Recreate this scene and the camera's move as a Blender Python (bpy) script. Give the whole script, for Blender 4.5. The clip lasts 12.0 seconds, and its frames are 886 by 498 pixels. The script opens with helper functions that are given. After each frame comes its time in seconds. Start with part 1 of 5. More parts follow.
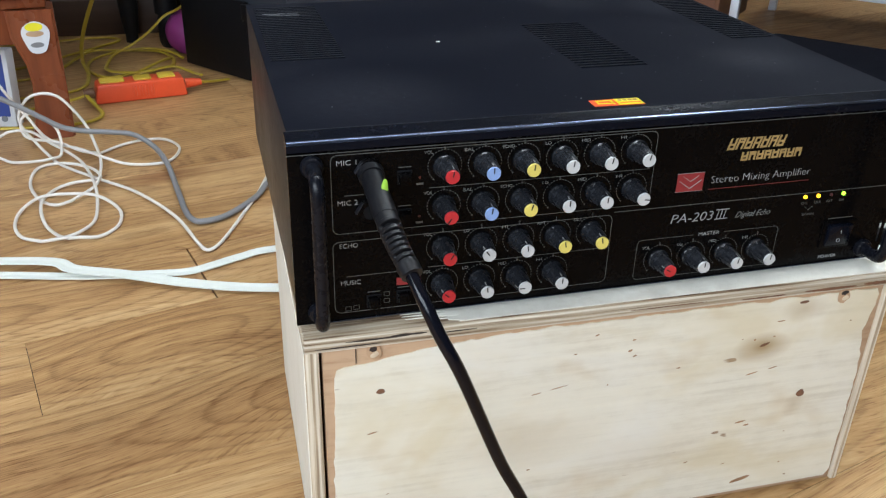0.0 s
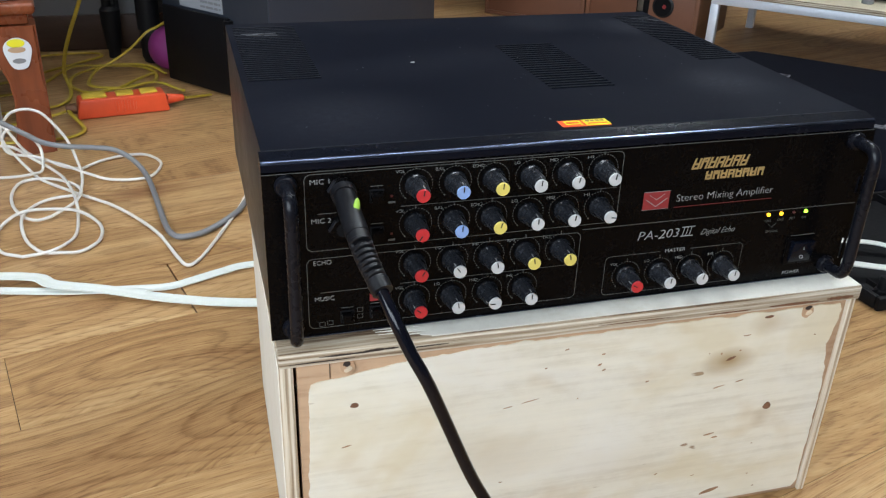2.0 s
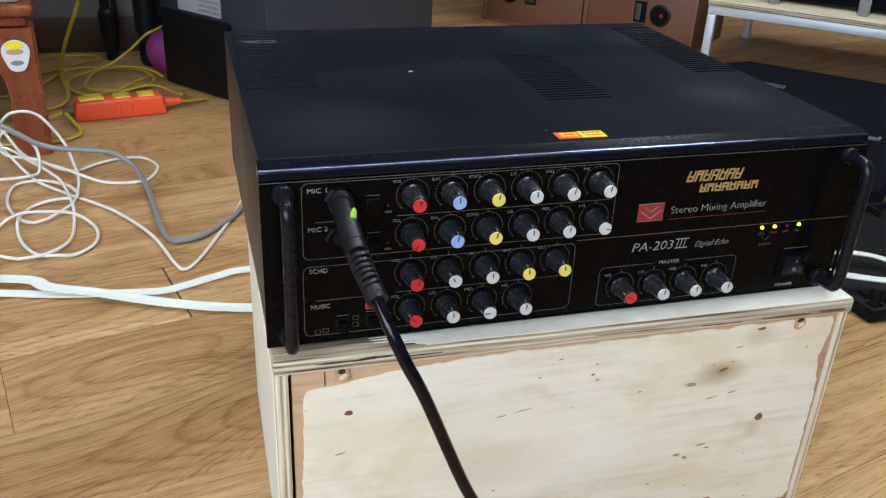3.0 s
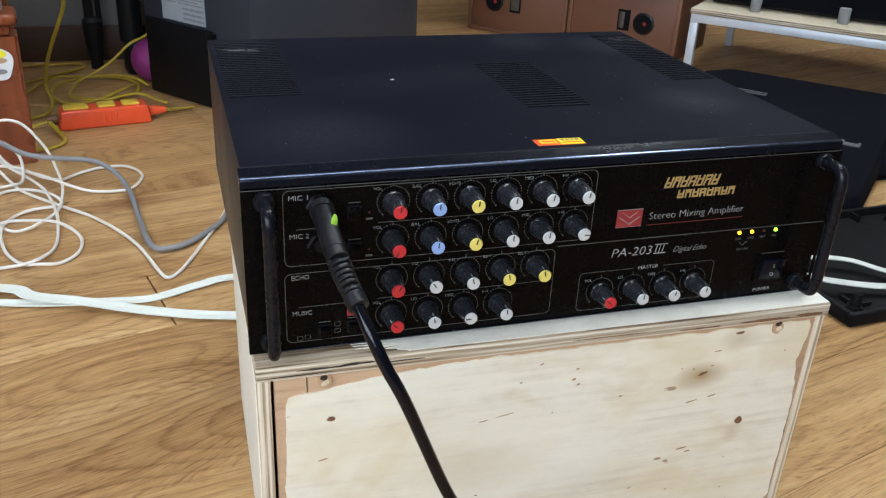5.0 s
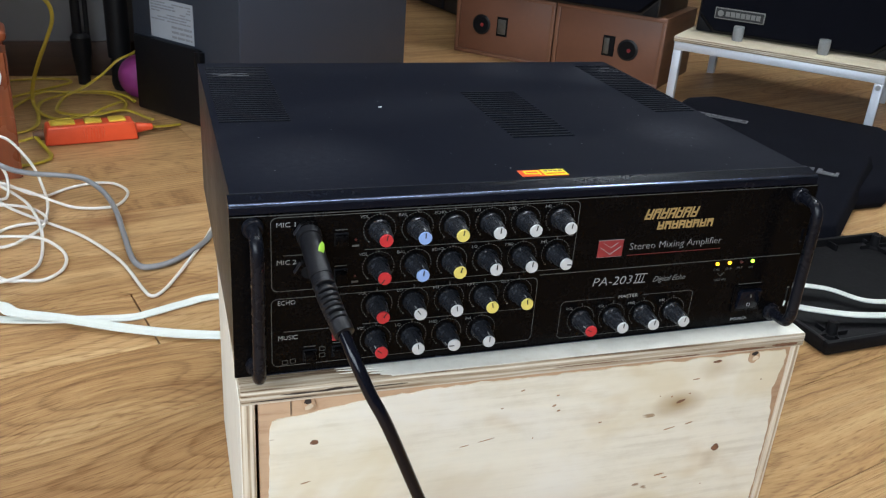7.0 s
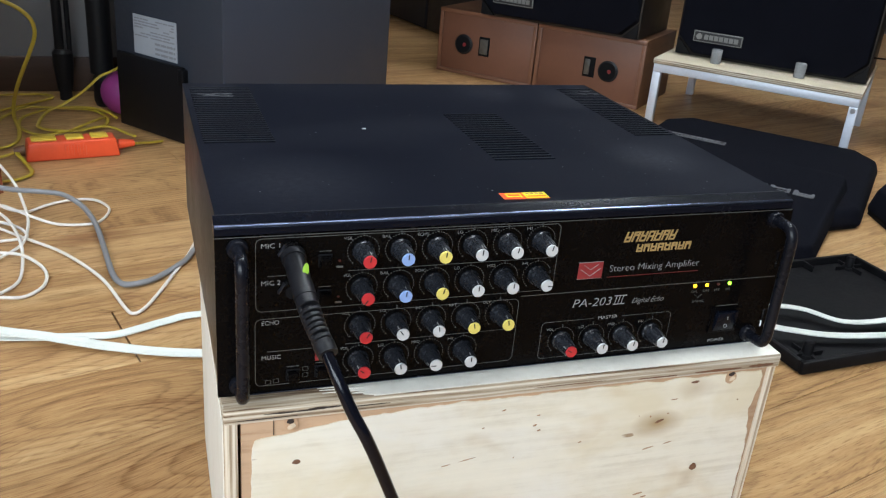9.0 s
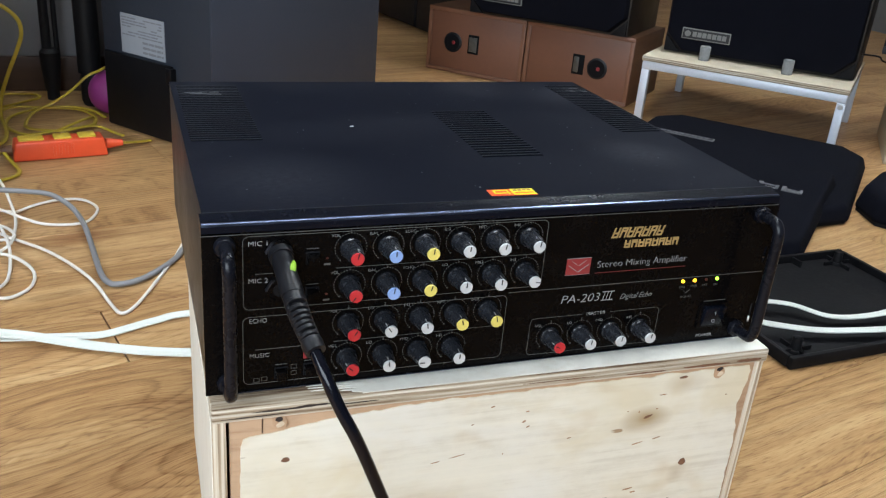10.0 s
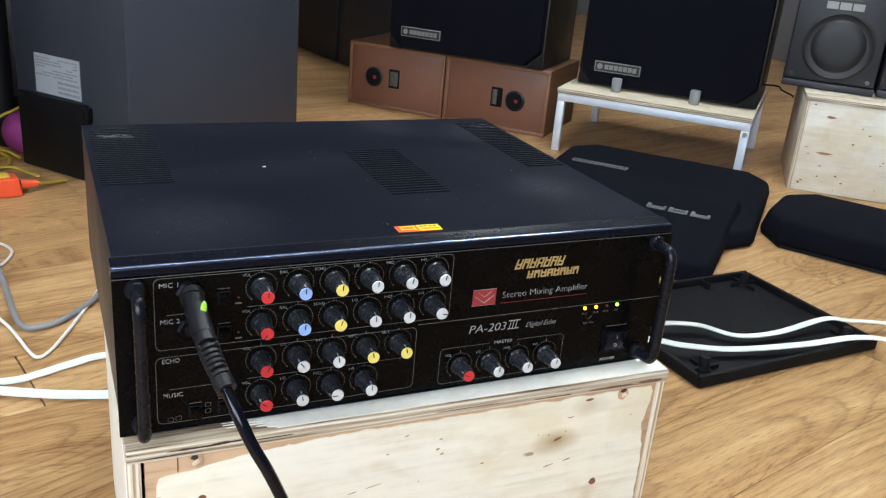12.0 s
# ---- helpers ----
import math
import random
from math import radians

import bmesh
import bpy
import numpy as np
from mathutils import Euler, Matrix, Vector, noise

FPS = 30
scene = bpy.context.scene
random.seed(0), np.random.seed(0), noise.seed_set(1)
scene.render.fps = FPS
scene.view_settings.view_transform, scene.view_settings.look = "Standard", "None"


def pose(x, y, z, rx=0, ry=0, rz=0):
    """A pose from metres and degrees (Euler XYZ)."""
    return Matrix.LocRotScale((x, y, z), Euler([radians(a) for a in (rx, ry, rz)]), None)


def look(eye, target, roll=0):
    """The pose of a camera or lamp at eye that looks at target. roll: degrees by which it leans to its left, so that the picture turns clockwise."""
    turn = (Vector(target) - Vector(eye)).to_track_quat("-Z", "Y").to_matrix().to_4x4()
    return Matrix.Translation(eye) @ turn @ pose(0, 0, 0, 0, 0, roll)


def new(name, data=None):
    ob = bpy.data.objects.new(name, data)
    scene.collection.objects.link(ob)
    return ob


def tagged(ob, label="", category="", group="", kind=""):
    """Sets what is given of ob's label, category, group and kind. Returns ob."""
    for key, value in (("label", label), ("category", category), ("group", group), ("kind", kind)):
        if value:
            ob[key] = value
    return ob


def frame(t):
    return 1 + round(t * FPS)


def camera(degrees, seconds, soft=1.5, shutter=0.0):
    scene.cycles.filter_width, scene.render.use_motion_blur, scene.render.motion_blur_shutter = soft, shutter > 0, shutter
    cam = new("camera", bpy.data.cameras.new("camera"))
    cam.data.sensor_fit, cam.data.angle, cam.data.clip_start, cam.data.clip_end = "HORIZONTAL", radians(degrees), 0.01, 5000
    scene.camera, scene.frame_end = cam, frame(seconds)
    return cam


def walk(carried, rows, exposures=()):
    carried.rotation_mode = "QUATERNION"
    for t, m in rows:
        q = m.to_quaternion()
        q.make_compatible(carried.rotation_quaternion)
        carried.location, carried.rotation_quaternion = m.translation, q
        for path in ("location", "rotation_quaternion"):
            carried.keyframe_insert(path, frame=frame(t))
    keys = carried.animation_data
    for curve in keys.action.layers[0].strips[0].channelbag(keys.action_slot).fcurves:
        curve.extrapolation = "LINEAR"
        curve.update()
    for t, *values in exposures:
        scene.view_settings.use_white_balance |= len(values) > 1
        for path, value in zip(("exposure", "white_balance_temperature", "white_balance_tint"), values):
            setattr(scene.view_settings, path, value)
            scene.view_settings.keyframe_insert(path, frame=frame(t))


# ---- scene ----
cam = camera(53.59, 12.0, 1.25)
PATH = [
    (0, (-0.0400, -0.4761, 0.5133), (0.4420, 1.2263, -0.4192), 1.49),
    (0.5, (-0.0391, -0.4810, 0.5162), (0.4418, 1.2272, -0.4063), 1.72),
    (1, (-0.0407, -0.4805, 0.5170), (0.4439, 1.2293, -0.4004), 1.88),
    (1.5, (-0.0360, -0.4863, 0.5188), (0.4627, 1.2221, -0.3935), 1.80),
    (2, (-0.0345, -0.4888, 0.5217), (0.4822, 1.2184, -0.3830), 1.95),
    (2.5, (-0.0357, -0.4897, 0.5261), (0.4860, 1.2196, -0.3719), 2.54),
    (4.5, (-0.0335, -0.4938, 0.5265), (0.5126, 1.2133, -0.3609), 2.82),
    (5, (-0.0327, -0.4965, 0.5281), (0.5240, 1.2118, -0.3505), 2.86),
    (5.5, (-0.0333, -0.4970, 0.5294), (0.5228, 1.2139, -0.3446), 2.94),
    (6, (-0.0328, -0.4958, 0.5293), (0.5226, 1.2145, -0.3461), 2.81),
    (6.5, (-0.0276, -0.5014, 0.5305), (0.5394, 1.2111, -0.3330), 2.90),
    (7, (-0.0362, -0.5026, 0.5386), (0.5602, 1.2117, -0.3013), 4.25),
    (9, (-0.0397, -0.5076, 0.5447), (0.6007, 1.2089, -0.2575), 5.11),
    (9.5, (-0.0363, -0.5080, 0.5420), (0.6126, 1.2036, -0.2637), 4.93),
    (10, (-0.0376, -0.5088, 0.5438), (0.6215, 1.2000, -0.2598), 5.02),
    (10.5, (-0.0367, -0.5083, 0.5428), (0.6262, 1.1985, -0.2616), 5.09),
    (11, (-0.0396, -0.5085, 0.5433), (0.6319, 1.1996, -0.2513), 5.35),
    (11.5, (-0.0387, -0.5195, 0.5519), (0.6679, 1.1890, -0.2108), 5.48),
    (12, (-0.0304, -0.5344, 0.5583), (0.7769, 1.1440, -0.1707), 5.18),
]
walk(cam, [(t, look(eye, target, roll)) for t, eye, target, roll in PATH], [(0, 0.0), (7, 0.03), (9, 0.12), (11, 0.2), (12, 0.36)])

# ---- world and light ----
world = bpy.data.worlds.new("world")
scene.world = world
world.use_nodes = True
wn = world.node_tree.nodes
sky = wn.new("ShaderNodeTexSky")
sky.sky_type, sky.sun_disc, sky.sun_elevation, sky.sun_rotation = "NISHITA", False, radians(38), radians(120)
world.node_tree.links.new(sky.outputs[0], wn["Background"].inputs[0])
wn["Background"].inputs[1].default_value = 0.1
LAMP_MAIN, LAMP_SIDE, WINDOW_POWER = 21.0, 39.0, 80.0


# ---- materials ----
class Nodes:
    """A small wrapper for building node materials."""

    def __init__(self, name):
        self.m = bpy.data.materials.new(name)
        self.m.use_nodes = True
        self.t = self.m.node_tree
        self.b = self.t.nodes["Principled BSDF"]

    def add(self, kind, **props):
        n = self.t.nodes.new(kind)
        for k, v in props.items():
            n.inputs[k].default_value = v
        return n

    def link(self, a, b):
        self.t.links.new(a, b)

    def coords(self, scale=(1, 1, 1), offset=False):
        tc = self.add("ShaderNodeTexCoord")
        mp = self.add("ShaderNodeMapping")
        mp.inputs["Scale"].default_value = scale
        self.link(tc.outputs["Object"], mp.inputs["Vector"])
        if offset:
            oi = self.add("ShaderNodeObjectInfo")
            mul = self.math("MULTIPLY", oi.outputs["Random"], 37.0)
            cx = self.add("ShaderNodeCombineXYZ")
            for k in range(3):
                self.link(mul, cx.inputs[k])
            self.link(cx.outputs[0], mp.inputs["Location"])
        return mp.outputs[0]

    def math(self, op, a, b=None, c=None):
        n = self.add("ShaderNodeMath")
        n.operation = op
        for k, v in enumerate((a, b, c)):
            if v is None:
                continue
            if isinstance(v, (int, float)):
                n.inputs[k].default_value = v
            else:
                self.link(v, n.inputs[k])
        return n.outputs[0]

    def noise(self, vec, scale, detail=4.0, rough=0.55, distortion=0.0):
        n = self.add("ShaderNodeTexNoise", Scale=scale, Detail=detail, Roughness=rough, Distortion=distortion)
        self.link(vec, n.inputs["Vector"])
        return n.outputs["Fac"]

    def ramp(self, fac, *stops):
        n = self.add("ShaderNodeValToRGB")
        e = n.color_ramp.elements
        while len(e) < len(stops):
            e.new(0.5)
        for el, (p, c) in zip(e, stops):
            el.position = p
            el.color = (c, c, c, 1) if isinstance(c, (int, float)) else (*c, 1)
        self.link(fac, n.inputs[0])
        return n.outputs[0]

    def mix(self, fac, a, b, mode="MIX"):
        n = self.add("ShaderNodeMix")
        n.data_type, n.blend_type = "RGBA", mode
        for v, k in ((fac, 0), (a, 6), (b, 7)):
            if isinstance(v, (int, float)):
                n.inputs[k].default_value = v
            elif isinstance(v, tuple):
                n.inputs[k].default_value = (*v, 1)
            else:
                self.link(v, n.inputs[k])
        return n.outputs[2]

    def done(self, color=None, rough=0.5, metal=0.0, bump=None, strength=0.2, dist=0.001, spec=0.5, coat=0.0):
        for v, k in ((color, "Base Color"), (rough, "Roughness")):
            if isinstance(v, tuple):
                self.b.inputs[k].default_value = (*v, 1)
            elif isinstance(v, (int, float)):
                self.b.inputs[k].default_value = v
            elif v is not None:
                self.link(v, self.b.inputs[k])
        self.b.inputs["Metallic"].default_value = metal
        self.b.inputs["Specular IOR Level"].default_value = spec
        self.b.inputs["Coat Weight"].default_value = coat
        if bump is not None:
            n = self.add("ShaderNodeBump", Strength=strength, Distance=dist)
            self.link(bump, n.inputs["Height"])
            self.link(n.outputs[0], self.b.inputs["Normal"])
        return self.m


def plain(name, color, rough=0.5, metal=0.0, vary=0.15, scale=60.0, bump=0.1, spec=0.5):
    """A plain surface with faint mottling and fine relief."""
    n = Nodes(name)
    v = n.coords()
    f = n.noise(v, scale, 5)
    g = n.noise(v, scale / 9, 3)
    both = n.math("ADD", n.math("MULTIPLY", f, 0.5), n.math("MULTIPLY", g, 0.5))
    lo, hi = tuple(c * (1 - vary) for c in color), tuple(min(1, c * (1 + vary)) for c in color)
    return n.done(n.ramp(both, (0.3, lo), (0.7, hi)), n.ramp(both, (0.3, max(0, rough - 0.07)), (0.7, rough + 0.07)), metal, f, bump, 0.0005, spec)


def glow(name, color, power):
    n = Nodes(name)
    n.b.inputs["Emission Color"].default_value = (*color, 1)
    n.b.inputs["Emission Strength"].default_value = power
    return n.done(tuple(c * 0.8 for c in color), 0.3)


def floor_wood():
    """Laminate oak, plain-sawn: growth rings round a wandering pith cut the face in arches, with pores, flecks and knots."""
    n = Nodes("laminate_oak")
    v = n.coords((1, 1, 1), True)
    sep = n.add("ShaderNodeSeparateXYZ")
    n.link(v, sep.inputs[0])
    local = n.add("ShaderNodeSeparateXYZ")
    n.link(n.add("ShaderNodeTexCoord").outputs["Object"], local.inputs[0])
    oi = n.add("ShaderNodeObjectInfo")
    wander = n.noise(n.coords((1.0, 0.1, 1), True), 1.0, 2, 0.5)
    depth = n.noise(n.coords((1.5, 0.4, 1), True), 1.0, 1, 0.4)
    ripple = n.noise(n.coords((11, 34, 1), True), 1.0, 3, 0.55)
    # knots push the rings aside
    vor = n.add("ShaderNodeTexVoronoi", Scale=1.0)
    n.link(n.coords((2.6, 7.0, 1), True), vor.inputs["Vector"])
    near = n.ramp(vor.outputs["Distance"], (0.0, 1.0), (0.45, 0.0))
    knot = n.ramp(vor.outputs["Distance"], (0.02, 1.0), (0.20, 0.0))
    side = n.math("ADD", local.outputs[1], n.math("ADD", n.math("MULTIPLY_ADD", wander, 0.14, -0.07), n.math("MULTIPLY_ADD", oi.outputs["Random"], 0.05, -0.025)))
    deep = n.math("MULTIPLY_ADD", depth, 0.24, -0.070)
    r = n.math("SQRT", n.math("ADD", n.math("MULTIPLY", side, side), n.math("MULTIPLY", deep, deep)))
    r = n.math("ADD", r, n.math("ADD", n.math("MULTIPLY", ripple, 0.005), n.math("MULTIPLY", near, 0.007)))
    def streak(kx, ky, detail, rough):
        cx = n.add("ShaderNodeCombineXYZ")
        n.link(n.math("MULTIPLY", sep.outputs[0], kx), cx.inputs[0])
        n.link(n.math("MULTIPLY", n.math("ADD", sep.outputs[1], r), ky), cx.inputs[1])
        return n.noise(cx.outputs[0], 1.0, detail, rough)
    wide, lines, pores = streak(1.0, 30, 3, 0.6), streak(2.2, 120, 3, 0.55), streak(34, 560, 2, 0.7)
    broad = n.noise(n.coords((2.0, 7, 1), True), 1.5, 3, 0.55, 0.5)
    ring = n.math("FRACT", n.math("ADD", n.math("MULTIPLY", r, 118.0), n.math("MULTIPLY", lines, 0.45)))
    rim = n.ramp(ring, (0.0, 0.75), (0.10, 0.14), (0.45, 0.0), (0.78, 0.38), (0.94, 1.0))
    grain = n.math("ADD", n.math("MULTIPLY", wide, 0.30), n.math("ADD", n.math("MULTIPLY", lines, 0.24), n.math("ADD", n.math("MULTIPLY", broad, 0.22), n.math("MULTIPLY", pores, 0.24))))
    col = n.ramp(grain, (0.38, (0.230, 0.108, 0.042)), (0.45, (0.375, 0.210, 0.089)), (0.52, (0.470, 0.285, 0.128)), (0.61, (0.575, 0.385, 0.198)))
    show = n.math("MULTIPLY", n.ramp(broad, (0.36, 0.95), (0.64, 0.42)), n.ramp(pores, (0.32, 1.0), (0.62, 0.50)))
    col = n.mix(n.math("MULTIPLY", rim, show), col, (0.185, 0.085, 0.031))
    dash = n.ramp(pores, (0.33, 1.0), (0.43, 0.0))
    col = n.mix(n.math("MULTIPLY", dash, 0.45), col, (0.170, 0.078, 0.028))
    col = n.mix(n.math("MULTIPLY", knot, n.ramp(wide, (0.40, 0.35), (0.60, 1.0))), col, (0.200, 0.075, 0.030))
    col = n.mix(1.0, col, n.ramp(oi.outputs["Random"], (0.0, (0.94, 0.92, 0.90)), (1.0, (1.06, 1.05, 1.05))), "MULTIPLY")
    return n.done(col, n.ramp(grain, (0.3, 0.38), (0.7, 0.30)), 0, n.math("ADD", lines, pores), 0.10, 0.0004, 0.28)


def veneer(name, pale, mid, spots=True, rough=0.62, along=0, stains=()):
    """Pale plywood veneer with long grain, blotches and dark flecks."""
    n = Nodes(name)
    s = [170.0, 170.0, 170.0]
    s[along] = 9.0
    g = n.noise(n.coords(tuple(s), True), 1.0, 5, 0.68)
    s2 = [16.0, 16.0, 16.0]
    s2[along] = 4.0
    b = n.noise(n.coords(tuple(s2), True), 1.0, 4, 0.6, 0.8)
    scuff = n.noise(n.coords((38, 38, 60), True), 1.0, 6, 0.7)
    f = n.math("ADD", n.math("MULTIPLY", g, 0.44), n.math("ADD", n.math("MULTIPLY", b, 0.30), n.math("MULTIPLY", scuff, 0.26)))
    col = n.ramp(f, (0.34, mid), (0.50, pale), (0.68, tuple(min(0.85, c * 1.08) for c in pale)))
    if spots:
        s3 = [95.0, 95.0, 95.0]
        s3[along] = 30.0
        fl = n.noise(n.coords(tuple(s3), True), 1.0, 2, 0.5)
        col = n.mix(n.ramp(fl, (0.755, 0.0), (0.785, 0.9)), col, (0.20, 0.10, 0.05))
        bl = n.noise(n.coords((7, 7, 13), True), 1.0, 4, 0.6, 0.4)
        col = n.mix(n.ramp(bl, (0.50, 0.0), (0.66, 0.55)), col, (0.60, 0.51, 0.33))
        col = n.mix(n.ramp(bl, (0.30, 0.6), (0.46, 0.0)), col, (0.74, 0.72, 0.67))
        st = n.noise(n.coords((11, 11, 15), True), 1.0, 3, 0.6)
        col = n.mix(n.ramp(st, (0.60, 0.0), (0.78, 0.45)), col, (0.50, 0.36, 0.19))
    for x, z, rx, rz, k in stains:
        tc = n.add("ShaderNodeTexCoord")
        mp = n.add("ShaderNodeMapping")
        mp.vector_type = "TEXTURE"
        mp.inputs["Location"].default_value, mp.inputs["Scale"].default_value = (x, 0, z), (rx, 1, rz)
        n.link(tc.outputs["Object"], mp.inputs[0])
        d = n.add("ShaderNodeVectorMath")
        d.operation = "LENGTH"
        n.link(mp.outputs[0], d.inputs[0])
        m = n.math("MULTIPLY", n.ramp(d.outputs["Value"], (0.1, 1.0), (1.0, 0.0)), n.ramp(b, (0.25, 0.4), (0.6, 1.0)))
        col = n.mix(n.math("MULTIPLY", m, k), col, (0.33, 0.22, 0.10))
    return n.done(col, rough, 0, f, 0.25, 0.0006, 0.3)


def ply_edge(name, axis, tone=1.0, seam=(0.10, 0.060, 0.035)):
    """The layered edge of plywood, its plies stacked along one axis."""
    n = Nodes(name)
    s = [6.0, 6.0, 6.0]
    s[axis] = 1.0
    w = n.noise(n.coords(tuple(s)), 1.5, 3)
    tc = n.add("ShaderNodeTexCoord")
    sep = n.add("ShaderNodeSeparateXYZ")
    n.link(tc.outputs["Object"], sep.inputs[0])
    h = n.math("ADD", sep.outputs[axis], n.math("MULTIPLY", w, 0.0016))
    band = n.math("SINE", n.math("MULTIPLY", h, 2 * math.pi / 0.0042))
    s = [240.0, 240.0, 240.0]
    s[axis], s[2 if axis == 0 else 0] = 520.0, 9.0
    fine = n.noise(n.coords(tuple(s)), 1.0, 4, 0.65)
    f = n.math("ADD", n.math("MULTIPLY", band, 0.10), fine)
    col = n.ramp(f, (0.27, seam), (0.38, (0.36 * tone, 0.27 * tone, 0.18 * tone)), (0.52, (0.55 * tone, 0.47 * tone, 0.36 * tone)), (0.74, (0.70, 0.64, 0.54)))
    return n.done(col, 0.75, 0, f, 0.5, 0.0008, 0.2)


def dusty_black():
    """Black textured steel with smeared dust and specks on it."""
    n = Nodes("black_steel_dusty")
    v = n.coords()
    tex = n.noise(v, 900, 2)
    smear = n.noise(n.coords((9, 13, 9)), 1.0, 5, 0.62, 0.6)
    fine = n.noise(n.coords((150, 190, 150)), 1.0, 6, 0.78)
    dust = n.math("MULTIPLY", n.ramp(smear, (0.46, 0.0), (0.80, 0.30)), n.ramp(fine, (0.40, 0.0), (0.75, 1.0)))
    tc = n.add("ShaderNodeTexCoord")
    for x, y, r, k in ((0.060, 0.068, 0.075, 0.30), (0.372, 0.100, 0.055, 0.50), (0.385, 0.290, 0.050, 0.40), (0.300, 0.320, 0.050, 0.30), (0.030, 0.320, 0.040, 0.40)):
        d = n.add("ShaderNodeVectorMath")
        d.operation = "DISTANCE"
        n.link(tc.outputs["Object"], d.inputs[0])
        d.inputs[1].default_value = (x, y, 0.333)
        blob = n.math("MULTIPLY", n.ramp(n.math("DIVIDE", d.outputs["Value"], r), (0.1, 1.0), (1.0, 0.0)), n.ramp(fine, (0.38, 0.0), (0.70, k)))
        dust = n.math("MAXIMUM", dust, blob)
    speck = n.ramp(n.noise(v, 330, 1, 0.4), (0.775, 0.0), (0.80, 1.0))
    col = n.mix(n.math("MULTIPLY", dust, 0.52), (0.0045, 0.0056, 0.0110), (0.17, 0.175, 0.20))
    col = n.mix(n.math("MULTIPLY", speck, 0.45), col, (0.45, 0.45, 0.45))
    return n.done(col, n.math("ADD", 0.50, n.math("MULTIPLY", dust, 0.3)), 0, tex, 0.22, 0.0004, 0.07)


def cloth(name, color):
    n = Nodes(name)
    v = n.coords()
    w = n.noise(v, 700, 2, 0.7)
    b = n.noise(v, 14, 4)
    lint = n.ramp(n.noise(v, 160, 2, 0.5), (0.74, 0.0), (0.80, 0.35))
    col = n.mix(b, tuple(c * 0.7 for c in color), tuple(c * 1.3 for c in color))
    col = n.mix(n.math("MULTIPLY", lint, 0.22), col, (0.16, 0.16, 0.17))
    return n.done(col, 0.95, 0, w, 0.6, 0.0008, 0.08)


def stained_wood(name, dark, light, rough=0.32, along=2):
    n = Nodes(name)
    s = [70.0, 70.0, 70.0]
    s[along] = 5.0
    g = n.noise(n.coords(tuple(s), True), 1.0, 4, 0.6)
    b = n.noise(n.coords((9, 9, 9), True), 1.0, 4)
    f = n.math("ADD", n.math("MULTIPLY", g, 0.6), n.math("MULTIPLY", b, 0.4))
    return n.done(n.ramp(f, (0.3, dark), (0.7, light)), n.ramp(b, (0.3, rough - 0.06), (0.7, rough + 0.1)), 0, g, 0.12, 0.0005, 0.5)


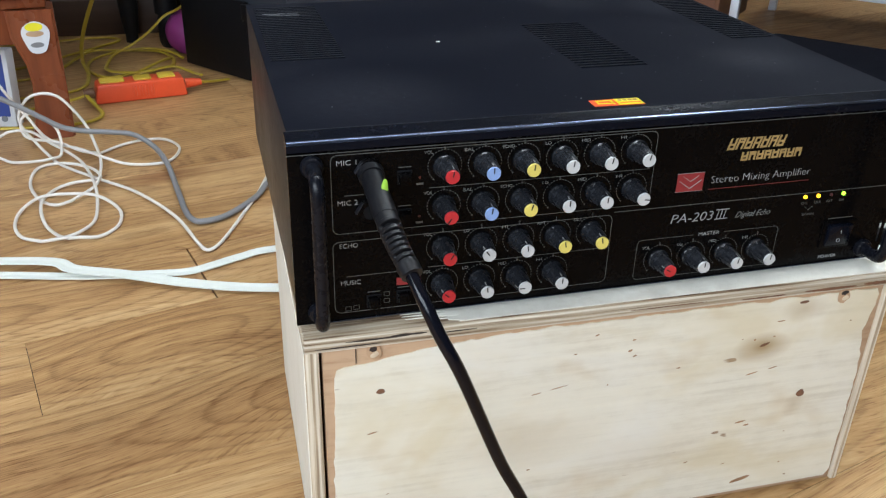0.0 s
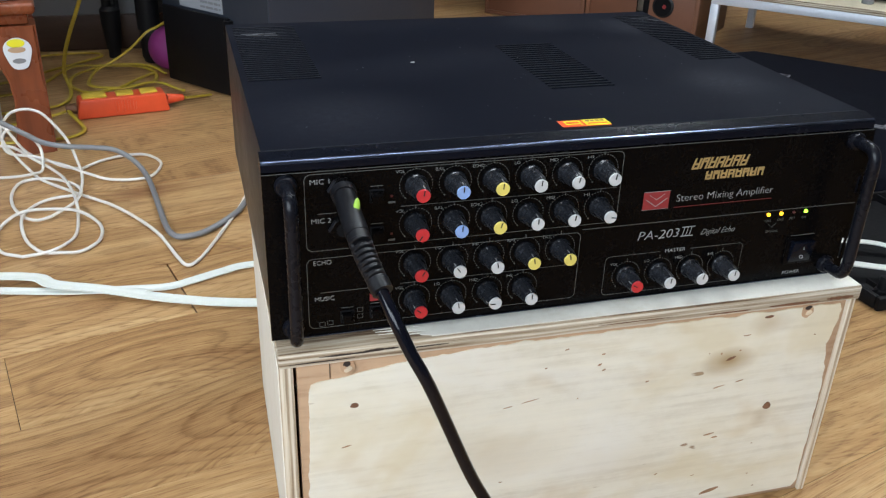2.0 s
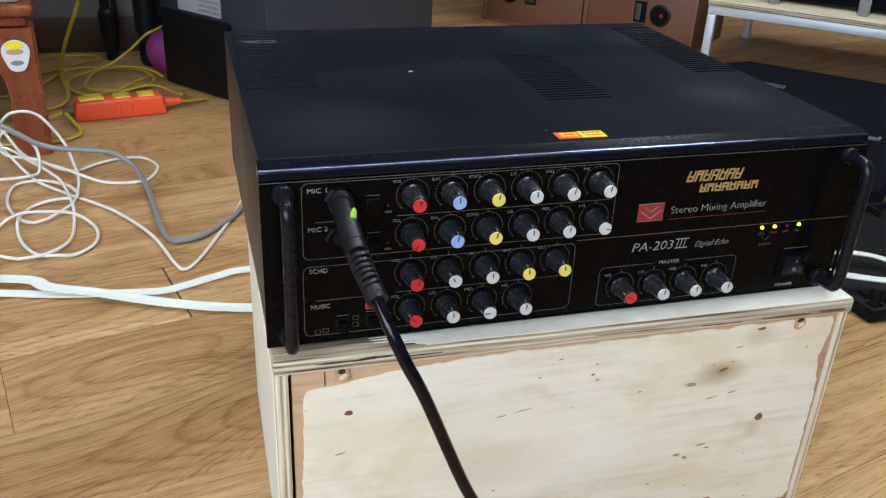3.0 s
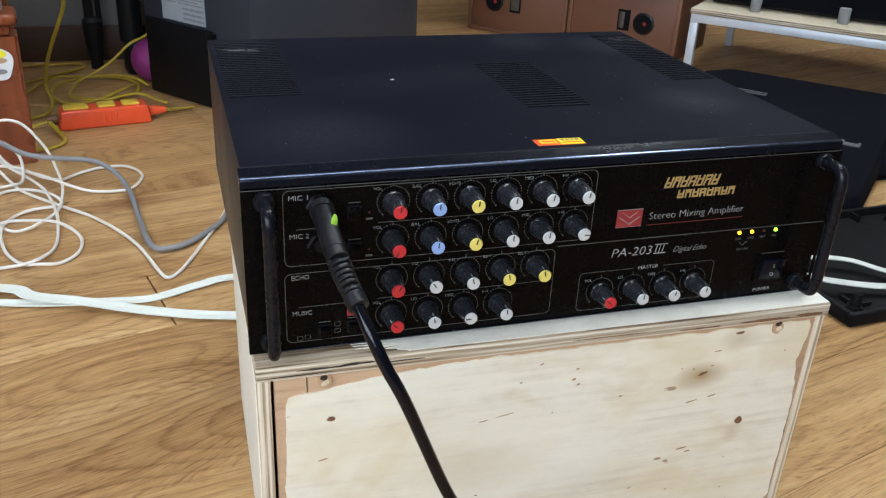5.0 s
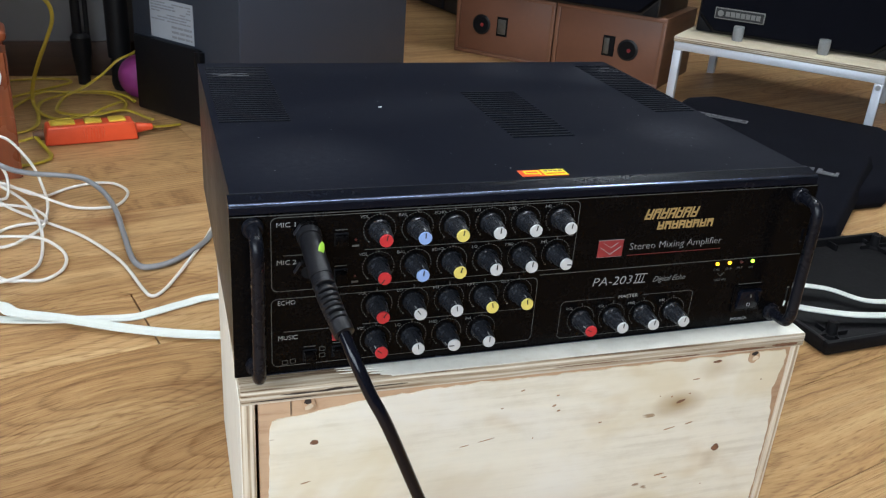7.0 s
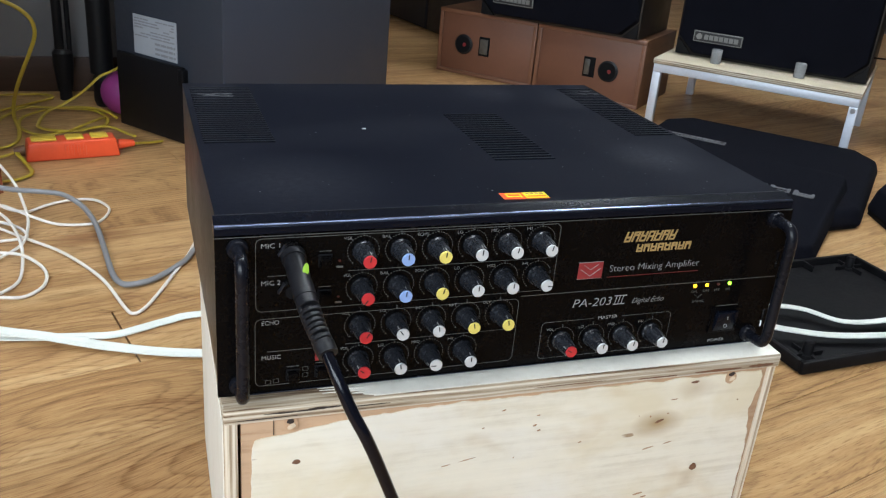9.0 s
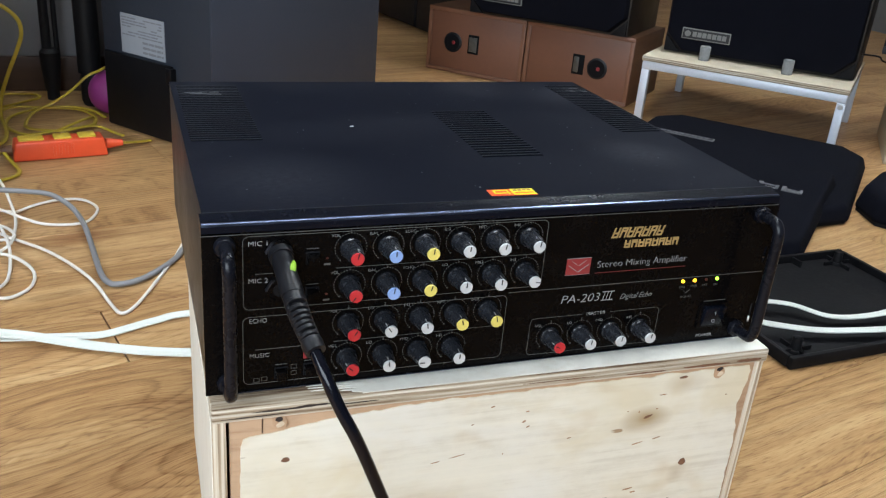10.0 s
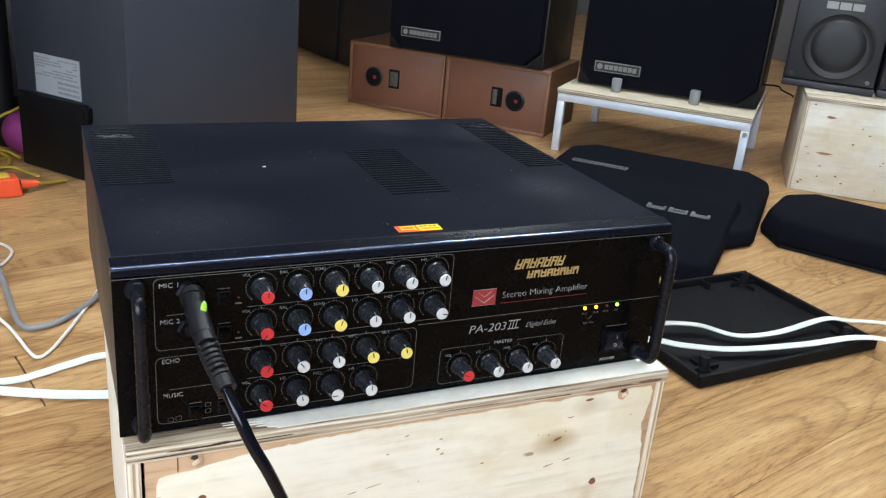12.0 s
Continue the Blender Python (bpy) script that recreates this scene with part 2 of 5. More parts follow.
M = {
    "floor": floor_wood(),
    "gap": plain("joint_shadow_gap", (0.05, 0.03, 0.02), 0.9),
    # off-white walls darkened to grey: the back corner's shade is in the colour
    "wall": plain("wall_paint_shaded", (0.165, 0.165, 0.17), 0.75, scale=30, vary=0.06),
    "ceiling": plain("ceiling_paint", (0.75, 0.75, 0.74), 0.8, vary=0.05),
    "base": stained_wood("baseboard_wood", (0.036, 0.019, 0.013), (0.065, 0.036, 0.025), 0.5, 0),
    "lid": dusty_black(),
    "vent": plain("worn_black_vent_edge", (0.010, 0.0105, 0.014), 0.42, vary=0.5, scale=120, bump=0.1, spec=0.3),
    "panel": plain("gloss_black_panel", (0.0020, 0.0018, 0.0020), 0.26, vary=0.25, scale=400, bump=0.03, spec=0.07),
    "bezel": plain("satin_black_trim", (0.0035, 0.0045, 0.0085), 0.24, vary=0.2, scale=300, bump=0.02, spec=0.12),
    # brighter metal that stands for the highlights on the black amplifier edges
    "edge_highlight": plain("highlight_metal_edge", (0.10, 0.12, 0.18), 0.24, 1.0, vary=0.5, scale=40, bump=0.02),
    "side": plain("black_brown_side", (0.010, 0.009, 0.0085), 0.42, vary=0.3, scale=120, bump=0.15),
    "dark": plain("dark_interior", (0.005, 0.005, 0.006), 0.8, spec=0.12),
    "knob": plain("black_knob_plastic", (0.011, 0.012, 0.015), 0.25, vary=0.6, scale=260, bump=0.25, spec=0.6),
    "handle": plain("black_enamel_bar", (0.005, 0.0055, 0.0085), 0.28, vary=0.2, scale=250, bump=0.1, spec=0.18),
    "steel": plain("nickel_steel", (0.55, 0.56, 0.58), 0.28, 1.0),
    "print": plain("white_print", (0.33, 0.33, 0.325), 0.55, vary=0.12, scale=900),
    "label": plain("pale_grey_print", (0.17, 0.17, 0.165), 0.6, vary=0.15, scale=900),
    "faint": plain("grey_print", (0.072, 0.072, 0.068), 0.6, vary=0.2, scale=900),
    "gold": plain("gold_print", (0.31, 0.205, 0.080), 0.38, vary=0.2, scale=800),
    "silver": plain("silver_print", (0.27, 0.27, 0.275), 0.35, vary=0.15, scale=800),
    "dim": plain("dull_grey_badge", (0.13, 0.13, 0.14), 0.5, vary=0.2, scale=500),
    "red": plain("red_cap", (0.46, 0.024, 0.030), 0.38, vary=0.08),
    "blue": plain("blue_cap", (0.22, 0.33, 0.60), 0.38, vary=0.08),
    "yellow": plain("yellow_cap", (0.64, 0.53, 0.13), 0.38, vary=0.08),
    "white": plain("white_cap", (0.48, 0.485, 0.49), 0.38, vary=0.05),
    "ink": plain("black_ink", (0.008, 0.008, 0.008), 0.5),
    "logo_red": plain("red_print", (0.23, 0.022, 0.026), 0.4, vary=0.15, scale=700),
    "sticker_red": plain("sticker_red", (0.82, 0.10, 0.03), 0.35, vary=0.06),
    "sticker_yellow": plain("sticker_yellow", (0.78, 0.71, 0.03), 0.35, vary=0.05),
    "lime": plain("lime_marker", (0.25, 0.44, 0.035), 0.4, vary=0.05),
    "rubber": plain("black_rubber", (0.0065, 0.0066, 0.0085), 0.42, vary=0.25, scale=350, bump=0.2, spec=0.28),
    "cable": plain("black_cable_jacket", (0.0026, 0.0030, 0.0060), 0.16, vary=0.2, scale=250, bump=0.03, spec=0.24),
    "ply": veneer("pale_veneer", (0.70, 0.665, 0.585), (0.545, 0.500, 0.415)),
    "ply_front": veneer("pale_front_veneer", (0.70, 0.660, 0.560), (0.570, 0.520, 0.420), stains=((0.341, 0.148, 0.026, 0.014, 1.0),  (0.326, 0.141, 0.024, 0.012, 0.22), (0.371, 0.178, 0.022, 0.012, 0.40), (0.381, 0.088, 0.010, 0.012, 0.45), (0.150, 0.090, 0.075, 0.030, 0.22), (0.26, 0.06, 0.08, 0.03, 0.20), (0.08, 0.05, 0.05, 0.04, 0.16))),
    "ply_core": veneer("bare_brown_ply", (0.44, 0.29, 0.18), (0.30, 0.17, 0.10), False, 0.8),
    "ply_side": veneer("pale_veneer_side", (0.76, 0.73, 0.65), (0.69, 0.64, 0.54), False, 0.65, 2),
    "board_top": veneer("beige_board_top", (0.58, 0.51, 0.38), (0.46, 0.38, 0.26), False, 0.6, 0),
    "edge_z": ply_edge("ply_edge_flat", 2, 0.78),
    "edge_x": ply_edge("ply_edge_upright", 0, 1.05, (0.27, 0.20, 0.14)),
    "knotwood": plain("wood_knot", (0.16, 0.075, 0.04), 0.7, vary=0.4, scale=400),
    "grain_mark": plain("grain_mark", (0.30, 0.17, 0.09), 0.7, vary=0.4, scale=500),
    "hole": plain("screw_hole", (0.03, 0.02, 0.016), 0.9),
    "chip": plain("chipped_wood", (0.62, 0.50, 0.36), 0.8, vary=0.25, scale=400),
    "orange": plain("orange_plastic", (0.74, 0.085, 0.028), 0.34, vary=0.08),
    "socket_yellow": plain("yellow_plastic", (0.66, 0.46, 0.05), 0.42, vary=0.08),
    "cord_yellow": plain("yellow_cord", (0.44, 0.32, 0.030), 0.42, vary=0.15),
    "cord_white": plain("white_cord", (0.69, 0.655, 0.61), 0.45, vary=0.06),
    "cord_grey": plain("grey_cord", (0.20, 0.20, 0.21), 0.45, vary=0.12),
    "band": plain("white_webbing", (0.70, 0.725, 0.675), 0.75, vary=0.05, scale=600, bump=0.5),
    "magenta": plain("magenta_rubber", (0.25, 0.030, 0.17), 0.6, vary=0.1),
    "tripod": plain("black_stand_paint", (0.006, 0.006, 0.007), 0.5, spec=0.25),
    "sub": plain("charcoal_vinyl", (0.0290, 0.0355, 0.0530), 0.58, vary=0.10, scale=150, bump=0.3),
    # the same vinyl darkened: the rear face's shade is put into the colour
    "sub_shaded": plain("charcoal_vinyl_shaded", (0.0170, 0.0220, 0.0330), 0.6, vary=0.10, scale=150, bump=0.3),
    "terminal": plain("black_terminal_plate", (0.004, 0.004, 0.005), 0.42, spec=0.2),
    "paper": plain("label_paper", (0.26, 0.28, 0.31), 0.6, vary=0.08),
    "label_ink": plain("label_ink", (0.16, 0.17, 0.19), 0.6),
    "brown_cab": plain("brown_vinyl_cabinet", (0.150, 0.062, 0.035), 0.55, vary=0.10, scale=70, bump=0.1),
    "brown_trim": plain("brown_vinyl_trim", (0.170, 0.074, 0.042), 0.5, vary=0.10, scale=70),
    "brown_side": stained_wood("brown_wood_side", (0.10, 0.045, 0.022), (0.17, 0.080, 0.040), 0.45, 1),
    "terminal_metal": plain("dull_terminal_metal", (0.085, 0.080, 0.070), 0.4, 0.3, vary=0.4, scale=90),
    "cloth": cloth("black_grille_cloth", (0.0044, 0.0048, 0.0084)),
    "spk_body": stained_wood("dark_walnut_body", (0.008, 0.0055, 0.0045), (0.018, 0.012, 0.009), 0.45),
    "spk_grey": plain("dark_grey_baffle", (0.016, 0.017, 0.023), 0.5, vary=0.12, scale=200, bump=0.25),
    "cone": plain("speaker_cone", (0.006, 0.006, 0.008), 0.5),
    "alu": plain("brushed_aluminium", (0.62, 0.66, 0.74), 0.45, 0.25, vary=0.08, scale=200),
    "foam": plain("grey_peg", (0.22, 0.225, 0.235), 0.8, vary=0.2, scale=300, bump=0.4),
    "redwood": stained_wood("red_stained_wood", (0.115, 0.026, 0.010), (0.26, 0.070, 0.026), 0.26),
    "grey_body": stained_wood("grey_brown_body", (0.24, 0.20, 0.20), (0.33, 0.28, 0.28), 0.35),
    "plate": plain("moulded_black_plastic", (0.0080, 0.0078, 0.0090), 0.62, vary=0.5, scale=140, bump=0.5, spec=0.12),
    "carton_white": plain("white_card", (0.62, 0.63, 0.66), 0.5, vary=0.05),
    "carton_blue": plain("blue_card", (0.020, 0.050, 0.26), 0.45, vary=0.1),
    "led_y": glow("led_yellow", (1.0, 0.52, 0.02), 3.0),
    "led_g": glow("led_green", (0.35, 1.0, 0.05), 3.2),
    "underline": plain("dull_red_print", (0.11, 0.014, 0.016), 0.4),
    "led_off": plain("led_red_unlit", (0.060, 0.010, 0.009), 0.3),
    "lamp": glow("lamp_diffuser_main", (0.84, 0.93, 1.0), LAMP_MAIN),
    "lamp_side": glow("lamp_diffuser_side", (0.84, 0.93, 1.0), LAMP_SIDE),
}


# ---- mesh helpers ----
def bm_box(x0, x1, y0, y1, z0, z1, bevel=0.0, seg=2):
    bm = bmesh.new()
    bmesh.ops.create_cube(bm, size=1)
    bmesh.ops.scale(bm, vec=(x1 - x0, y1 - y0, z1 - z0), verts=bm.verts)
    bmesh.ops.translate(bm, vec=((x0 + x1) / 2, (y0 + y1) / 2, (z0 + z1) / 2), verts=bm.verts)
    if bevel:
        bmesh.ops.bevel(bm, geom=list(bm.edges), offset=bevel, segments=seg, affect="EDGES", profile=0.5)
    return bm


def join(*bms):
    """Several bmeshes as one."""
    out = bmesh.new()
    for b in bms:
        me = bpy.data.meshes.new("tmp")
        b.to_mesh(me)
        out.from_mesh(me)
        bpy.data.meshes.remove(me)
        b.free()
    return out


def moved(bm, m):
    bmesh.ops.transform(bm, matrix=m, verts=bm.verts)
    return bm


def lathe(profile, segs=32, m=None, ribs=0.0):
    """Turns (radius, height) pairs about z. ribs: how deep every other step is cut."""
    bm = bmesh.new()
    rings = []
    for r, h in profile:
        ring = []
        for k in range(segs):
            a = 2 * math.pi * k / segs
            q = r * (1 - ribs) if ribs and k % 2 and r > 1e-6 else r
            ring.append(bm.verts.new((q * math.cos(a), q * math.sin(a), h)))
        rings.append(ring)
    for a, b in zip(rings, rings[1:]):
        for k in range(segs):
            bm.faces.new((a[k], a[(k + 1) % segs], b[(k + 1) % segs], b[k]))
    bm.faces.new(list(reversed(rings[0])))
    bm.faces.new(rings[-1])
    if m is not None:
        moved(bm, m)
    return bm


def smooth_path(points, step=6):
    """Catmull-Rom points through the given ones."""
    p = [Vector(q) for q in points]
    p = [p[0] * 2 - p[1]] + p + [p[-1] * 2 - p[-2]]
    out = []
    for a, b, c, d in zip(p, p[1:], p[2:], p[3:]):
        for k in range(step):
            t = k / step
            out.append(0.5 * (2 * b + (c - a) * t + (2 * a - 5 * b + 4 * c - d) * t * t + (3 * b - a - 3 * c + d) * t ** 3))
    out.append(p[-2])
    return out


def sweep(points, section, step=6, radii=None, flat=False):
    """Sweeps a closed (side, up) section along a path, without twisting; flat: up stays as near to z as it can."""
    path = smooth_path(points, step) if step else [Vector(q) for q in points]
    bm = bmesh.new()
    rings = []
    for k, q in enumerate(path):
        t = (path[min(k + 1, len(path) - 1)] - path[max(k - 1, 0)]).normalized()
        if flat or not rings:
            ref = Vector((0, 0, 1)) if abs(t.z) < 0.9 else Vector((0, 1, 0))
            side = t.cross(ref).normalized()
        else:
            side = (side - t * side.dot(t)).normalized()
        up = side.cross(t).normalized()
        s = radii(k / (len(path) - 1)) if radii else 1.0
        rings.append([bm.verts.new(q + side * a * s + up * b * s) for a, b in section])
    n = len(section)
    for a, b in zip(rings, rings[1:]):
        for k in range(n):
            bm.faces.new((a[k], a[(k + 1) % n], b[(k + 1) % n], b[k]))
    bm.faces.new(list(reversed(rings[0])))
    bm.faces.new(rings[-1])
    bmesh.ops.recalc_face_normals(bm, faces=bm.faces)
    return bm


def circle(r, n=10):
    return [(r * math.cos(2 * math.pi * k / n), r * math.sin(2 * math.pi * k / n)) for k in range(n)]


def tube(points, r, step=6, n=10):
    return sweep(points, circle(r, n), step)


def prism(outline, z0, z1, bevel=0.0, top_in=0.0):
    """An upright slab over a plan outline; top_in draws its top edge inwards."""
    bm = bmesh.new()
    cx = sum(p[0] for p in outline) / len(outline)
    cy = sum(p[1] for p in outline) / len(outline)
    lo = [bm.verts.new((x, y, z0)) for x, y in outline]
    hi = []
    for x, y in outline:
        d = math.hypot(x - cx, y - cy)
        k = 1 - top_in / d
        hi.append(bm.verts.new((cx + (x - cx) * k, cy + (y - cy) * k, z1)))
    n = len(outline)
    for k in range(n):
        bm.faces.new((lo[k], lo[(k + 1) % n], hi[(k + 1) % n], hi[k]))
    bm.faces.new(hi)
    bm.faces.new(list(reversed(lo)))
    bmesh.ops.recalc_face_normals(bm, faces=bm.faces)
    if bevel:
        bmesh.ops.bevel(bm, geom=list(bm.edges), offset=bevel, segments=2 if bevel < 0.008 else 4, affect="EDGES", profile=0.5)
    return bm


def shaded(me, angle=0.6):
    """Smooth faces, with sharp edges kept."""
    bm = bmesh.new()
    bm.from_mesh(me)
    for f in bm.faces:
        f.smooth = True
    for e in bm.edges:
        e.smooth = not (len(e.link_faces) == 2 and e.calc_face_angle(0) > angle)
    bm.to_mesh(me)
    bm.free()


def mesh_of(name, bm, material):
    me = bpy.data.meshes.new(name)
    bm.to_mesh(me)
    bm.free()
    shaded(me)
    me.materials.append(M[material])
    return me


def part(name, bm, material, parent, label="", m=None):
    ob = new(name, bm if isinstance(bm, bpy.types.Mesh) else mesh_of(name, bm, material))
    ob.parent = parent
    if m is not None:
        ob.matrix_local = m
    return tagged(ob, label)


def thing(name, label, category, m=None, group=""):
    ob = new(name)
    ob.empty_display_size = 0.05
    if m is not None:
        ob.matrix_basis = m
    return tagged(ob, label, category, group)


def solid(name, bm, material, label="", category="", kind="", group="", m=None):
    """A thing or a piece of the setting that is one mesh."""
    ob = new(name, mesh_of(name, bm, material))
    if m is not None:
        ob.matrix_basis = m
    return tagged(ob, label, category, group, kind)


def letters(text, height, width=None, slant=0.0, weight=-0.018):
    """Flat raised lettering in the x-z plane, its lower left at the origin, facing -y."""
    cu = bpy.data.curves.new("lettering", "FONT")
    cu.body, cu.size, cu.extrude, cu.shear, cu.resolution_u = text, 1.0, 0.02, slant, 3
    cu.offset = weight
    ob = new("lettering", cu)
    bpy.context.view_layer.update()
    me = bpy.data.meshes.new_from_object(ob.evaluated_get(bpy.context.evaluated_depsgraph_get()))
    bpy.data.objects.remove(ob)
    bpy.data.curves.remove(cu)
    bm = bmesh.new()
    bm.from_mesh(me)
    bpy.data.meshes.remove(me)
    xs, ys = [v.co.x for v in bm.verts], [v.co.y for v in bm.verts]
    w, h = max(xs) - min(xs), max(ys) - min(ys)
    sy = height / h
    sx = width / w if width else sy
    moved(bm, Matrix.Diagonal((sx, sy, 0.0003 / 0.04, 1)) @ Matrix.Translation((-min(xs), -min(ys), 0)))
    return moved(bm, pose(0, 0, 0, 90))


def plate_xz(x0, x1, z0, z1, y0=-0.0004, y1=0.0002):
    return bm_box(x0, x1, y0, y1, z0, z1)


def outline_xz(x0, x1, z0, z1, r=0.004, w=0.00045, gap=None):
    """A thin printed rounded frame on the panel; gap leaves part of the top edge open."""
    pts = []
    for cx, cz, a0 in ((x1 - r, z1 - r, 0), (x0 + r, z1 - r, 90), (x0 + r, z0 + r, 180), (x1 - r, z0 + r, 270)):
        for k in range(7):
            a = radians(a0 + 15 * k)
            pts.append((cx + r * math.cos(a), cz + r * math.sin(a), math.cos(a), math.sin(a)))
    bm = bmesh.new()
    n = len(pts)
    for k in range(n):
        ax, az, aux, auz = pts[k]
        bx, bz, bux, buz = pts[(k + 1) % n]
        runs = [(0.0, 1.0)]
        if gap and abs(az - z1) < 1e-6 and abs(bz - z1) < 1e-6:
            runs = [(0.0, (ax - gap[1]) / (ax - bx)), ((ax - gap[0]) / (ax - bx), 1.0)]
        for s, e in runs:
            a = Vector((ax, 0, az)).lerp(Vector((bx, 0, bz)), s)
            b = Vector((ax, 0, az)).lerp(Vector((bx, 0, bz)), e)
            d, c = Vector((aux, 0, auz)) * w / 2, Vector((bux, 0, buz)) * w / 2
            y = Vector((0, -0.0003, 0))
            bm.faces.new([bm.verts.new(q) for q in (a + d + y, a - d + y, b - c + y, b + c + y)])
    bmesh.ops.recalc_face_normals(bm, faces=bm.faces)
    return bm


# ---- the room ----
def room():
    x0, x1, y0, y1, h = -2.2, 3.2, -1.5, 4.2, 2.4
    solid("wall_west", bm_box(x0 - 0.12, x0, y0, y1, 0, h), "wall", kind="structure")
    solid("wall_north", bm_box(x0 - 0.12, x1 + 0.12, y1, y1 + 0.12, 0, h), "wall", kind="structure")
    solid("wall_east", bm_box(x1, x1 + 0.12, y0, y1, 0, h), "wall", kind="structure")
    # the south wall, behind the camera, has the window's opening
    wx0, wx1, wz0, wz1 = -2.10, 0.00, 0.60, 1.80
    solid("wall_south", join(bm_box(x0 - 0.12, wx0, y0 - 0.12, y0, 0, h), bm_box(wx1, x1 + 0.12, y0 - 0.12, y0, 0, h),
                             bm_box(wx0, wx1, y0 - 0.12, y0, 0, wz0), bm_box(wx0, wx1, y0 - 0.12, y0, wz1, h)), "wall", kind="structure")
    win = tagged(new("window_1"), kind="structure", label="white framed window in the plain wall", category="window")
    for name, b in (("window_frame", (wx0, wx0 + 0.05, wz0, wz1)), ("window_frame", (wx1 - 0.05, wx1, wz0, wz1)), ("window_frame", (-1.075, -1.025, wz0, wz1)),
                    ("window_frame", (wx0, wx1, wz1 - 0.05, wz1)), ("window_sill", (wx0, wx1, wz0, wz0 + 0.04))):
        part(name, bm_box(b[0], b[1], y0 - 0.09, y0 - 0.02, b[2], b[3], 0.004), "ceiling", win)
    # drawn darker than its off-white paint, to stand for the shade here
    solid("wall_stub", bm_box(x0, 0.22, 1.64, 1.80, 0, h), "wall", "plain off-white painted wall with shade in its colour", "wall", "structure")
    solid("baseboard", bm_box(x0, 0.22, 1.622, 1.638, 0.001, 0.078, 0.003), "base", "dark brown wooden baseboard along the wall", "baseboard", "structure")
    solid("ceiling", bm_box(x0 - 0.12, x1 + 0.12, y0 - 0.12, y1 + 0.12, h, h + 0.1), "ceiling", kind="structure")
    for name, mat, x, y, turn in (("ceiling_light", "lamp", 0.15, 0.08, 0), ("ceiling_light", "lamp_side", 1.45, 0.95, 90)):
        lt = thing(name, "white ceiling light with a long bright diffuser", "ceiling light", pose(x, y, h, 0, 0, turn), "ceiling lights")
        part("frame", bm_box(-0.64, 0.64, -0.17, 0.17, -0.045, -0.001, 0.004), "ceiling", lt)
        part("diffuser", bm_box(-0.6, 0.6, -0.13, 0.13, -0.055, -0.047, 0.002), mat, lt)
    lamp = bpy.data.lights.new("window_daylight", "AREA")
    lamp.shape, lamp.size, lamp.size_y, lamp.energy, lamp.color = "RECTANGLE", 2.0, 1.1, WINDOW_POWER, (0.80, 0.905, 1.0)
    ob = new("window_daylight", lamp)
    ob.matrix_basis = look((-1.05, y0 - 0.01, 1.20), (0.1, 0.0, 0.25))


room()


# ---- the plywood box and the amplifier on it ----
BOX_TOP = 0.204


